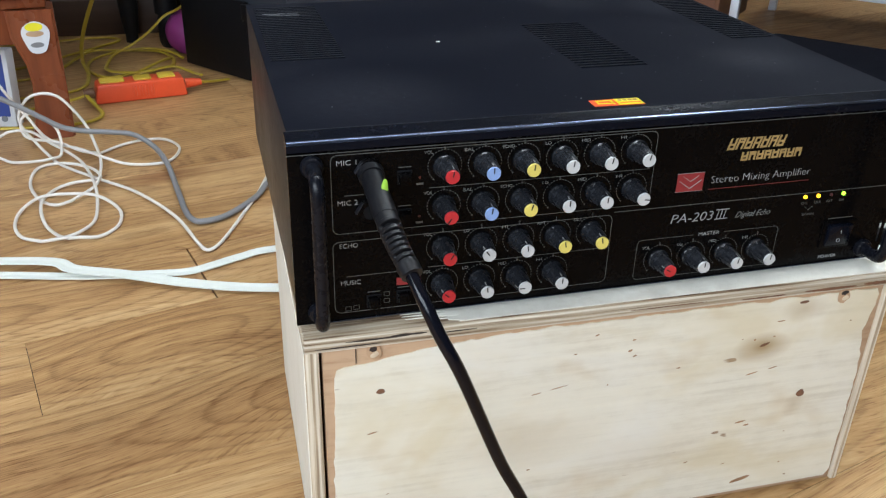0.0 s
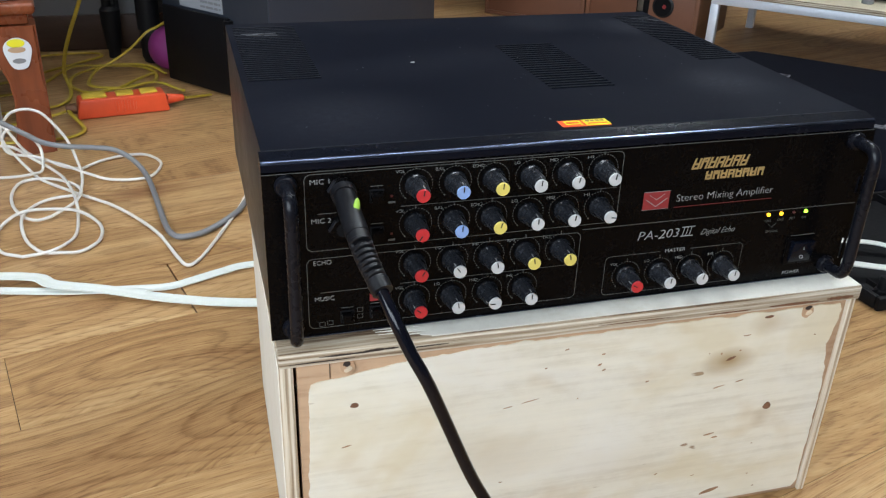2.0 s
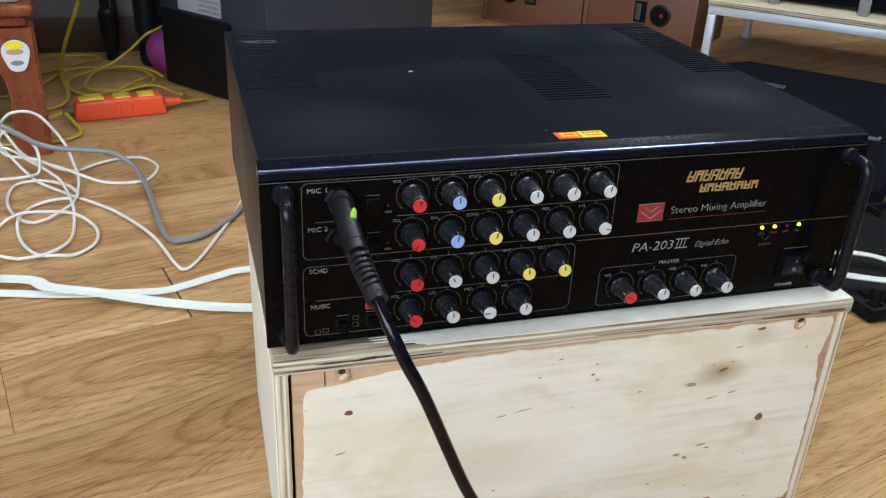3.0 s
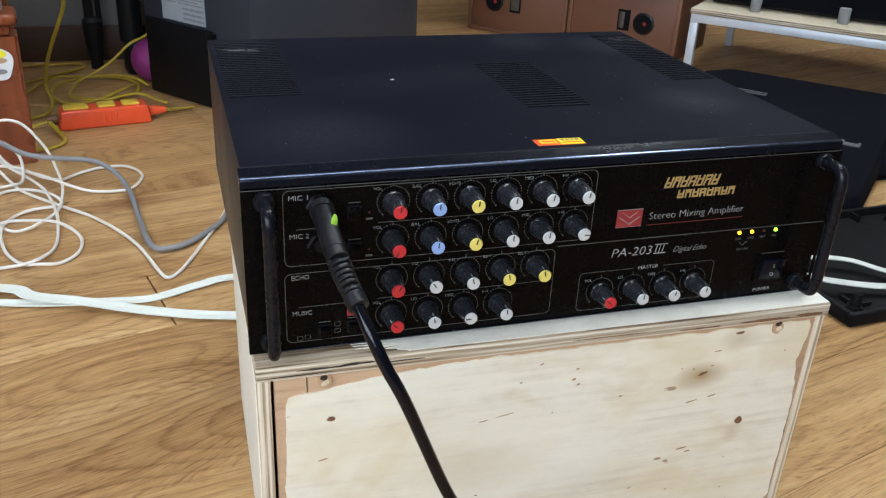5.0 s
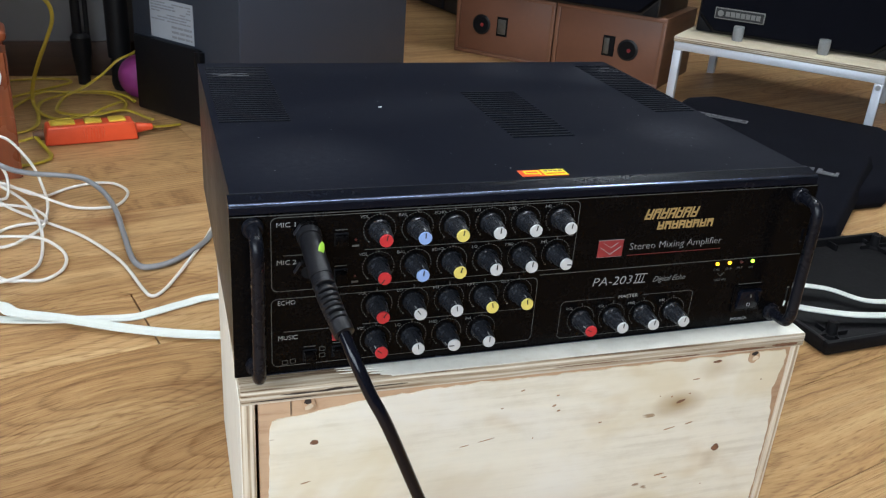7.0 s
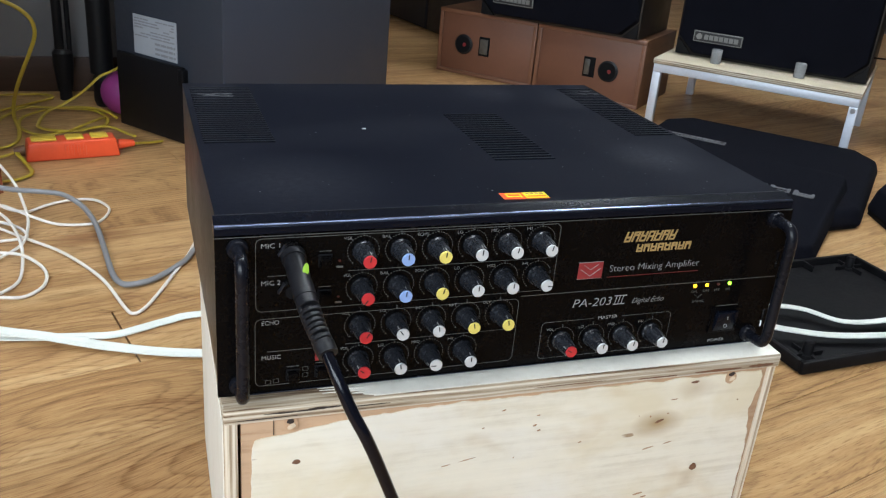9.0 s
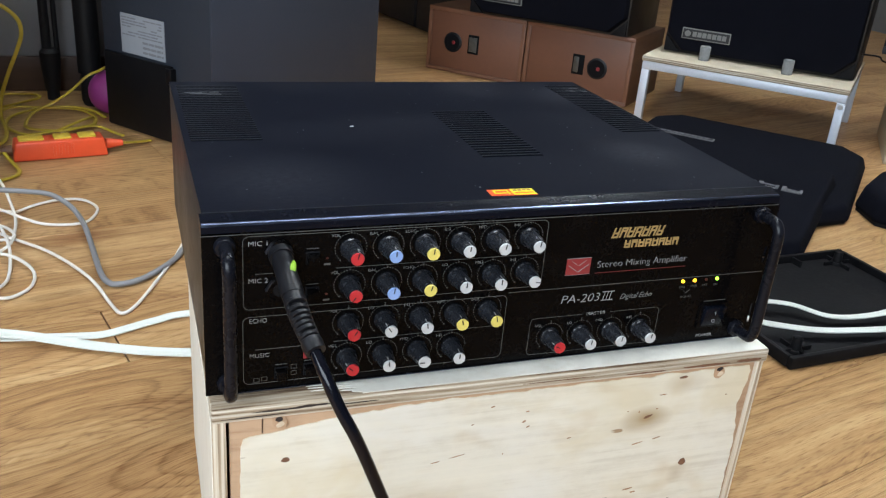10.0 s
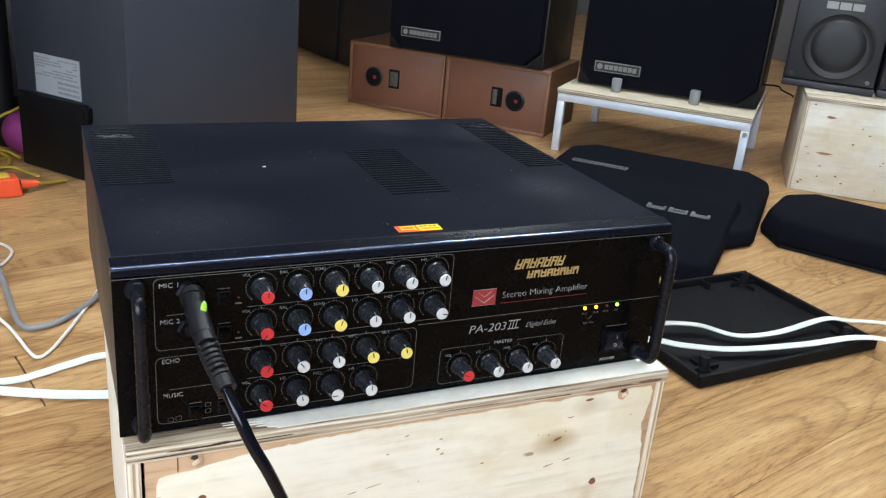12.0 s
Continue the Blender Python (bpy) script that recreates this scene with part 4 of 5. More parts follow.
        part("printed_bar", plate_xz(x - 0.004, x + 0.004, z + 0.0064, z + 0.0068), "faint", amp)
    for x, z in ((0.0580, 0.2245), (0.0580, 0.2195), (0.0330, 0.2165), (0.0382, 0.2170)):
        part("printed_symbol", outline_xz(x - 0.0018, x + 0.0018, z - 0.0015, z + 0.0015, 0.0004, 0.0003), "faint", amp)
    part("printed_label", plate_xz(0.0645, 0.0725, 0.2298, 0.2352), "logo_red", amp, "small red printed tag")
    for z in (0.3035, 0.2775):
        part("peak_light", lathe([(0.0008, 0), (0.0006, 0.0008)], 10, pose(0.0790, 0, z, 90)), "led_off", amp)
        part("printed_bar", plate_xz(0.0768, 0.0812, z - 0.0048, z - 0.0036), "faint", amp)
    for x, c in ((0.3588, "led_y"), (0.3695, "led_y"), (0.3800, "led_off"), (0.3902, "led_g")):
        s = 0.0014 if c != "led_off" else 0.0011
        part("indicator_light", lathe([(s, 0), (s, 0.0007), (s * 0.75, 0.0013), (s * 0.3, 0.0016)], 16, pose(x, 0, 0.2636, 90)), c, amp, {"led_y": "lit yellow indicator", "led_g": "lit green indicator", "led_off": "unlit red indicator"}[c])
    sw = part("power_switch", bm_box(0.3795, 0.4050, -0.0016, 0.0, 0.2205, 0.2425, 0.0008), "panel", amp, "black rocker power switch")
    rock = bm_box(0.3828, 0.4018, -0.0062, -0.001, 0.2228, 0.2402, 0.0008)
    for v in rock.verts:
        if v.co.y < -0.003:
            v.co.y += 0.0035 * (0.2402 - v.co.z) / 0.0174
    part("rocker", rock, "bezel", sw)
    part("rocker_line", plate_xz(0.3825, 0.4030, 0.2438, 0.2442), "faint", sw)
    part("rocker_mark", letters("I", 0.0026), "print", sw, "", pose(0.3920, -0.0058, 0.2340, -11))
    part("rocker_mark", letters("O", 0.0028), "print", sw, "", pose(0.3908, -0.0046, 0.2262, -11))
    # bar handles with collars
    for x, s in ((0.0140, 1), (0.4185, 1)):
        pts = [(x, 0.001, 0.3160), (x, -0.014, 0.3160), (x, -0.0200, 0.3140), (x, -0.0228, 0.3075), (x, -0.0232, 0.296), (x, -0.0232, 0.262), (x, -0.0232, 0.235), (x, -0.0228, 0.2255), (x, -0.0200, 0.2190), (x, -0.014, 0.2170), (x, 0.001, 0.2170)]
        h = part("handle", tube(pts, 0.0042, 5, 16), "handle", amp, "black bar handle")
        for z in (0.3160, 0.2170):
            part("collar", lathe([(0.0068, 0), (0.0068, 0.0028), (0.0058, 0.0044), (0.0046, 0.0046)], 24, pose(x, 0, z, 90)), "handle", h)
    # sticker near the front of the cover
    st = part("sticker", bm_box(0, 0.0350, 0, 0.0118, 0, 0.0003), "sticker_red", amp, "red and yellow paper sticker", pose(0.1995, 0.0195, zt + 0.0001, 0, 0, -1))
    part("sticker_field", bm_box(0.0172, 0.0346, 0.0004, 0.0114, 0.0003, 0.0006), "sticker_yellow", st)
    for a in ((0.0035, 0.0150, 0.0088, 0.0100), (0.0035, 0.0150, 0.0036, 0.0048), (0.0035, 0.0048, 0.0048, 0.0088), (0.0138, 0.0150, 0.0020, 0.0088)):
        part("sticker_mark", bm_box(a[0], a[1], a[2], a[3], 0.0003, 0.0006), "sticker_yellow", st)
    for k in range(4):
        part("sticker_bar", bm_box(0.0190 + 0.0036 * k, 0.0216 + 0.0036 * k, 0.0072, 0.0095, 0.0006, 0.0008), "grain_mark", st)
    part("sticker_bar", bm_box(0.0190, 0.0330, 0.0028, 0.0042, 0.0006, 0.0008), "sticker_red", st)


amplifier()


def microphone_lead():
    lead = thing("microphone_cable", "black microphone cable plugged into the amplifier", "cable")
    axis = [(0.048, -0.0036, 0.3108), (0.0485, -0.028, 0.3045), (0.0515, -0.055, 0.2915), (0.0565, -0.076, 0.2800)]
    path = smooth_path(axis, 22)
    n = len(path)
    def run(a, b, r0, r1, name, mat, label=""):
        seg = path[int(a * (n - 1)):int(b * (n - 1)) + 1]
        part(name, sweep(seg, circle(1.0, 20), 0, lambda s: r0 + (r1 - r0) * s), mat, lead, label)
    run(0.0, 0.08, 0.0080, 0.0078, "collar", "rubber")
    run(0.08, 0.40, 0.0068, 0.0068, "plug_body", "rubber", "matt black jack plug body")
    for a in (0.40, 0.45):
        run(a, a + 0.04, 0.0070, 0.0070, "locking_ring", "rubber")
    run(0.38, 0.55, 0.0066, 0.0066, "plug_neck", "rubber")
    run(0.52, 1.0, 0.0036, 0.0034, "strain_relief_core", "dark")
    # broad ribs of the strain relief, joined along both flanks
    for k in range(8):
        i = int((0.56 + 0.34 * k / 7) * (n - 1))
        t = (path[min(i + 1, n - 1)] - path[i - 1]).normalized()
        r = 0.0069 - 0.0009 * k / 7
        rot = t.to_track_quat("Z", "Y").to_matrix().to_4x4()
        part("relief_rib", lathe([(r * 0.93, -0.0013), (r, -0.0009), (r, 0.0009), (r * 0.93, 0.0013)], 20, Matrix.Translation(path[i]) @ rot), "rubber", lead)
    for a in (-1, 1):
        i0, i1 = int(0.53 * (n - 1)), n - 2
        part("relief_spine", sweep([path[k] + Vector((a * (0.0052 - 0.0008 * (k - i0) / (i1 - i0)), 0.0004, 0.0010)) for k in range(i0, i1 + 1, 2)], circle(0.0017, 8), 0), "rubber", lead)
    run(0.915, 1.0, 0.0066, 0.0062, "relief_end", "rubber")
    i = int(0.30 * (n - 1))
    part("marker_dot", moved(lathe([(1.0, -0.5), (0.9, 0.4), (0.6, 0.7)], 16), Matrix.Translation(path[i] + Vector((0.0034, -0.0030, 0.0054))) @ pose(0, 0, 0, 38, 28, 0) @ Matrix.Diagonal((0.0021, 0.0060, 0.0007, 1))), "lime", lead, "lime green marker on the plug")
    cable = [(0.0555, -0.073, 0.2818), (0.0605, -0.088, 0.2690), (0.0680, -0.096, 0.2500), (0.0768, -0.100, 0.2330), (0.0915, -0.100, 0.1950), (0.1075, -0.100, 0.1540), (0.1210, -0.101, 0.1280), (0.136, -0.108, 0.085), (0.150, -0.125, 0.035), (0.165, -0.155, 0.006), (0.200, -0.230, 0.0045), (0.300, -0.330, 0.0045), (0.420, -0.420, 0.0045)]
    run_ = smooth_path(cable, 8)
    for _ in range(14):
        run_ = run_[:2] + [(a + b * 2 + c) / 4 for a, b, c in zip(run_[1:], run_[2:], run_[3:])] + run_[-1:]
    part("cable", tube(run_, 0.0038, 0, 14), "cable", lead, "glossy black cable hanging down")


microphone_lead()


# ---- loudspeakers and stands behind ----
def bars(x0, x1, z0, z1, n, rnd, y=-0.0004):
    """Unreadable small print as rows of short bars."""
    out, p = [], (z1 - z0) / n
    for k in range(n):
        x = x0
        while x < x1 - 0.004:
            w = min(x1 - x, rnd.uniform(0.004, 0.022))
            if rnd.random() < 0.8:
                out.append(plate_xz(x, x + w, z0 + p * (k + 0.25), z0 + p * (k + 0.72), y, 0.0))
            x += w + 0.002
    return join(*out)


def grey_speaker():
    sp = thing("floor_speaker", "tall charcoal vinyl loudspeaker cabinet with a rear label", "loudspeaker", pose(-0.076, 1.364, 0, 0, 0, -52.7))
    w, d, h = 0.311, 0.49, 0.56
    # cabinet in the darker shade copy, right side in the lit one
    part("cabinet", bm_box(0, w - 0.004, 0.004, d, 0.002, h, 0.003), "sub_shaded", sp)
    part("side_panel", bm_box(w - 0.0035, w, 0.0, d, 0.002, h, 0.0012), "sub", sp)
    part("terminal_plate", bm_box(0.010, 0.204, -0.006, 0.004, 0.004, 0.154, 0.004), "terminal", sp, "black rear terminal plate")
    part("plate_clip", bm_box(0.194, 0.210, -0.010, 0.004, 0.120, 0.150, 0.002), "terminal", sp)
    lab = part("rear_label", plate_xz(0.058, 0.182, 0.157, 0.232, 0.0025, 0.0042), "paper", sp, "white paper label with small print")
    rnd = random.Random(3)
    part("label_print", moved(bars(0.062, 0.176, 0.190, 0.228, 7, rnd), Matrix.Translation((0, 0.0025, 0))), "label_ink", lab)
    part("label_print", moved(bars(0.120, 0.178, 0.160, 0.188, 3, rnd), Matrix.Translation((0, 0.0025, 0))), "label_ink", lab)


grey_speaker()


def brown_cabinet(m):
    w, h, d = 0.299, 0.178, 0.26
    c = thing("speaker_cabinet", "brown vinyl bass speaker cabinet lying on its side", "speaker cabinet", m, "brown speaker cabinets")
    t = 0.011
    part("carcass", bm_box(0, w, 0.006, d, 0.001, h, 0.002), "brown_side", c)
    part("baffle", bm_box(t, w - t, 0.002, 0.012, t, h - t, 0.001), "brown_cab", c)
    for b in ((0, w, 0.001, t), (0, w, h - t, h), (0, t, t, h - t), (w - t, w, t, h - t)):
        part("front_edge", bm_box(b[0], b[1], -0.002, 0.0065, b[2], b[3], 0.0012), "brown_trim", c)
    return c


def brown_pair():
    base = pose(0.784, 1.886, 0, 0, 0, -48.35)
    for off, port, term in ((0.0, 0.082, 0.145), (0.303, 0.208, 0.154)):
        c = brown_cabinet(base @ pose(off, 0, 0))
        part("port_ring", lathe([(0.0265, -0.002), (0.0275, 0.003), (0.023, 0.005)], 32, pose(port, 0.0, 0.086, 90)), "rubber", c, "round black port")
        part("port_hole", lathe([(0.0225, 0.0), (0.0225, 0.0056)], 28, pose(port, 0.0, 0.086, 90)), "dark", c)
        part("port_cap", lathe([(0.006, 0.004), (0.0045, 0.0078)], 14, pose(port + 0.004, 0.0, 0.086, 90)), "logo_red", c, "small red dot")
        tm = part("terminal_cup", bm_box(term - 0.016, term + 0.016, -0.001, 0.006, 0.062, 0.114, 0.001), "dark", c, "black recessed terminal cup")
        part("terminal_face", bm_box(term - 0.012, term + (0.002 if off else 0.012), -0.003, 0.0, 0.068, 0.108, 0.001), "terminal_metal", tm)


brown_pair()


def cloth_speaker(m, label):
    """A loudspeaker with a black cloth grille, its lower corners cut off."""
    w, d, h = 0.445, 0.27, 0.50
    sp = thing("bookshelf_speaker", label, "loudspeaker", m, "cloth-fronted speakers")
    part("cabinet", bm_box(0.0, w, 0.022, d, 0.001, h, 0.003), "spk_body", sp)
    k = 0.045
    outline = [(k, 0.006), (w - k, 0.006), (w - 0.004, k), (w - 0.004, h - k), (w - k, h - 0.004), (k, h - 0.004), (0.004, h - k), (0.004, k)]
    part("grille", moved(prism([(x, z) for x, z in outline], 0, 0.024, 0.004, 0.006), pose(0, 0.024, 0, 90)), "cloth", sp, "black stretched grille cloth")
    for x in (0, w):
        s = 1 if x == 0 else -1
        part("corner_block", moved(prism([(x + s * 0.003, 0.003), (x + s * 0.042, 0.003), (x + s * 0.003, 0.042)][::s], 0, 0.010, 0.001), pose(0, 0.024, 0, 90)), "plate", sp)
    bd = part("badge", bm_box(0.044, 0.160, -0.0035, 0.0, 0.040, 0.066, 0.001), "label", sp, "small silver framed badge")
    part("badge_field", bm_box(0.0465, 0.1575, -0.0042, -0.003, 0.0425, 0.0635), "cone", bd)
    part("badge_emblem", lathe([(0.0072, 0), (0.0072, 0.0008)], 18, pose(0.058, -0.004, 0.053, 90)), "label", bd)
    for j in range(7):
        part("badge_block", plate_xz(0.070 + 0.0118 * j, 0.0798 + 0.0118 * j, 0.0472, 0.0588, -0.0048, -0.004), "label", bd)


base = pose(0.784, 1.886, 0, 0, 0, -48.35)
cloth_speaker(base @ pose(0.138, -0.045, 0.179), "black cloth-fronted loudspeaker standing on the brown cabinets")


def metal_bench():
    u = pose(1.142, 1.326, 0, 0, 0, -47.2)
    w, d, h = 0.465, 0.425, 0.160
    b = thing("low_bench", "low aluminium bench with a plywood top", "bench", u)
    s = 0.019
    for x in (0.0, w - s):
        for y in (0.0, d - s):
            part("leg", bm_box(x, x + s, y, y + s, 0.001, h - 0.013 - s, 0.0015), "alu", b)
    for q in ((0, w, 0, s), (0, w, d - s, d), (0, s, s, d - s), (w - s, w, s, d - s)):
        part("rail", bm_box(q[0], q[1], q[2], q[3], h - 0.0125 - s, h - 0.0125, 0.0015), "alu", b)
    part("board", bm_box(-0.002, w + 0.002, -0.002, d + 0.002, h - 0.012, h, 0.001), "edge_z", b, "plywood board with layered edges")
    part("board_face", bm_box(-0.001, w + 0.001, -0.001, d + 0.001, h - 0.0002, h + 0.0005), "board_top", b)
    part("bolt", lathe([(0.006, 0), (0.006, 0.004)], 12, pose(w - s / 2, 0, h - 0.013 - s - 0.008, 90)), "steel", b)
    for x in (0.130, 0.322):
        solid("bench_peg", lathe([(0.0118, 0.0008), (0.0125, 0.0020), (0.0125, 0.0325), (0.0115, 0.0340)], 24), "foam", "small grey cylindrical peg on the bench", "peg", group="grey pegs", m=u @ pose(x, 0.060, h, 0, 0, 4))
    cloth_speaker(u @ pose(0.018, 0.088, h + 0.001), "black cloth-fronted loudspeaker standing on the low bench")


metal_bench()


def monitor_speaker(m):
    w, d, h = 0.205, 0.22, 0.34
    sp = thing("monitor_speaker", "dark grey upside-down loudspeaker with a bare woofer", "loudspeaker", m, "monitor speakers")
    part("cabinet", bm_box(0, w, 0.012, d, 0.001, h, 0.004), "spk_grey", sp)
    part("baffle", bm_box(0.002, w - 0.002, 0.0, 0.0125, 0.020, h - 0.004, 0.003), "spk_grey", sp)
    part("plinth", bm_box(0, w, -0.003, 0.012, 0.001, 0.017, 0.002), "spk_grey", sp)
    c = pose(w / 2 + 0.004, 0, 0.104, 90)
    wf = part("woofer", lathe([(0.080, 0.0), (0.080, 0.004), (0.074, 0.006), (0.068, 0.0035), (0.060, 0.003)], 48, c), "cone", sp, "round black woofer")
    part("cone", lathe([(0.060, 0.0035), (0.054, 0.007), (0.044, 0.009), (0.030, 0.0095), (0.012, 0.010)], 48, c), "cone", wf)
    part("trim_ring", lathe([(0.0815, 0.0), (0.0815, 0.0012)], 48, c), "ink", wf)
    for x in (0.018, w - 0.018):
        part("screw", lathe([(0.005, 0), (0.0045, 0.002)], 14, pose(x, 0, 0.030, 90)), "dim" if x > 0.1 else "ink", sp)
    for j in range(3):
        part("badge_block", plate_xz(0.062 + 0.028 * j, 0.087 + 0.028 * j, 0.187, 0.203, -0.002, 0.0), "silver", sp)
    for j in range(2):
        part("badge_bar", plate_xz(0.080, 0.135, 0.209 + 0.005 * j, 0.2115 + 0.005 * j, -0.001, 0.0), "faint", sp)


def right_box():
    u = pose(1.568, 0.943, 0, 0, 0, -41.5)
    w, d, h = 0.44, 0.30, 0.222
    b = thing("plywood_box", "pale plywood box with knots standing on the floor", "wooden box", u)
    part("front_panel", bm_box(0.009, w - 0.009, 0.001, 0.010, 0.001, h - 0.010, 0.0006), "ply", b)
    part("side_panel", bm_box(0, 0.0085, 0, d, 0.001, h - 0.010, 0.0008), "edge_x", b)
    part("side_panel", bm_box(w - 0.0085, w, 0, d, 0.001, h - 0.010, 0.0008), "edge_x", b)
    part("back_panel", bm_box(0.009, w - 0.009, d - 0.010, d - 0.001, 0.001, h - 0.010), "ply_core", b)
    part("top_panel", bm_box(-0.001, w + 0.001, -0.002, d, h - 0.0095, h, 0.001), "edge_z", b)
    rnd = random.Random(9)
    spots = [(0.064, 0.095, 0.017, 0.0030), (0.060, 0.180, 0.010, 0.0030), (0.022, 0.020, 0.003, 0.003), (0.060, 0.040, 0.002, 0.002), (0.100, 0.046, 0.003, 0.002), (0.022, 0.205, 0.003, 0.002), (0.120, 0.125, 0.003, 0.002), (0.150, 0.15, 0.003, 0.0015)]
    spots += [(rnd.uniform(0.02, 0.42), rnd.uniform(0.01, 0.2), rnd.uniform(0.001, 0.004), rnd.uniform(0.0008, 0.002)) for _ in range(16)]
    for k, (x, z, rx, rz) in enumerate(spots):
        pts = [(rx * (1 + 0.3 * math.sin(3 * a + k)) * math.cos(a), rz * math.sin(a)) for a in (2 * math.pi * j / 14 for j in range(14))]
        part("knot", moved(prism(pts, 0, 0.0003), pose(x, 0.001, z, 90, 0, 0)), "grain_mark", b)
    monitor_speaker(pose(1.604, 1.067, h + 0.001, 0, 0, -46.8))
    monitor_speaker(pose(1.604, 1.067, h + 0.001, 0, 0, -46.8) @ pose(0.212, 0.012, 0))


right_box()
solid("speaker_wire", tube([(1.5, 1.3, 0.19), (1.535, 1.15, 0.21), (1.596, 1.075, 0.217), (1.621, 1.075, 0.206), (1.658, 1.075, 0.193), (1.672, 1.085, 0.186)], 0.0020, 8), "cable", "thin black wire running beside the dark grey monitor", "wire")


def far_speakers():
    for y0, y1 in ((2.50, 2.90), (2.10, 2.492)):
        m = pose(0.945 - 0.18 * (y0 - 2.49), y0, 0, 0, 0, 100.4)
        sp = thing("tower_speaker", "dark grey boxy loudspeaker standing far back on the floor", "loudspeaker", m, "tower speakers")
        part("cabinet", bm_box(0, y1 - y0, -0.28, -0.004, 0.001, 0.62, 0.004), "spk_grey", sp)
        part("front_panel", bm_box(0.004, y1 - y0 - 0.004, -0.004, 0.006, 0.006, 0.615, 0.003), "spk_grey", sp)


far_speakers()


# ---- grilles, moulded plate and cords on the floor ----
def loose_grilles():
    # outline in plan: x along the far edge, y towards the viewer's side is negative
    def grille(m, w, d, h, k, name_label, soft):
        g = thing("speaker_grille", name_label, "speaker grille", m, "loose speaker grilles")
        o = [(k, 0.0), (w - k, 0.0), (w, -k * 1.3), (w, -d + k * 1.3), (w - k, -d), (k, -d), (0.0, -d + k * 1.3), (0.0, -k * 1.3)][::-1]
        part("cloth_face", prism(o, 0.004, h, soft, 0.014), "cloth", g, "black stretched cloth")
        part("frame", prism([(0.5 * w + (x - 0.5 * w) * 0.97, -0.5 * d + (y + 0.5 * d) * 0.97) for x, y in o], 0.0, 0.006), "plate", g)
        return g
    ga = grille(pose(1.193, 1.296, 0.001, 0, 0, -47.55), 0.485, 0.52, 0.036, 0.05, "black cloth speaker grille lying flat on the floor", 0.010)
    bd = part("badge", bm_box(0.050, 0.178, -0.212, -0.192, 0.036, 0.0385, 0.0006), "dim", ga, "dull grey framed badge")
    part("badge_field", bm_box(0.053, 0.175, -0.2095, -0.1945, 0.0385, 0.0391), "cone", bd)
    for j in range(8):
        part("badge_block", bm_box(0.060 + 0.0138 * j, 0.0705 + 0.0138 * j, -0.2065, -0.1975, 0.039, 0.0394), "dim", bd)
    # the second one leans on the edge of the first
    m = pose(0.955, 0.488, 0.001, 0, 0, -49.0) @ pose(0, 0, 0, 4.0, 0, 0) @ pose(-0.36, 0.40, 0)
    gb = grille(m, 0.36, 0.40, 0.034, 0.012, "black cloth speaker grille leaning on another grille", 0.005)
    for j in range(3):
        x, t = 0.196 + 0.042 * j, 0.0075
        for q in ((x, x + t, -0.176, -0.154), (x + 0.031, x + 0.036, -0.174, -0.156), (x + t, x + 0.031, -0.176, -0.171), (x + t, x + 0.031, -0.167 + 0.004 * (j % 2), -0.163 + 0.004 * (j % 2))):
            part("badge_block", bm_box(q[0], q[1], q[2], q[3], 0.034, 0.0362, 0.0005), "dim", gb)
    grille(pose(1.430, 0.815, 0.001, 0, 0, -57.3), 0.46, 0.27, 0.055, 0.052, "thick black cloth speaker grille lying on the floor", 0.012)


loose_grilles()


def moulded_plate():
    p = thing("plastic_panel", "black moulded plastic panel with raised rim on the floor", "plastic panel", pose(0.719, 0.222, 0.001, 0, 0, 3.4))
    w, d, h, t = 0.348, 0.268, 0.018, 0.008
    part("base_sheet", bm_box(0.004, w - 0.004, 0.004, d - 0.004, 0.0, 0.006, 0.001), "plate", p)
    for q in ((0, w, 0, t), (0, w, d - t, d), (0, t, t, d - t), (w - t, w, t, d - t)):
        part("rim", bm_box(q[0], q[1], q[2], q[3], 0.0, h, 0.003), "plate", p)
    for x, y in ((0.034, 0.030), (w - 0.034, 0.030), (0.034, d - 0.03), (w - 0.034, d - 0.03)):
        pg = part("peg", lathe([(0.0105, 0.006), (0.0095, 0.010), (0.0072, 0.011), (0.0066, 0.026), (0.0055, 0.0275)], 20, pose(x, y, 0)), "plate", p)
        part("peg_rib", join(bm_box(x - 0.026, x + 0.026, y - 0.0012, y + 0.0012, 0.006, 0.012), bm_box(x - 0.0012, x + 0.0012, y - 0.026, y + 0.026, 0.006, 0.012)), "plate", pg)
    for k in range(3):
        part("rib", bm_box(0.06 + 0.09 * k, 0.063 + 0.09 * k, d - 0.028, d - t, 0.006, 0.016, 0.0006), "plate", p)


moulded_plate()


def band(name, points, w, label, far=0.80):
    s = [(-w / 2, -0.0008), (-w / 2, 0.0008), (-0.12 * w, 0.0009), (0.0, 0.0003), (0.12 * w, 0.0009), (w / 2, 0.0008), (w / 2, -0.0008)]
    return solid(name, sweep(points, s, 8, lambda q: 1.0 if q < 0.45 else 1.0 + (far - 1.0) * min(1.0, (q - 0.45) / 0.25), True), "band", label, "strap", group="white straps")


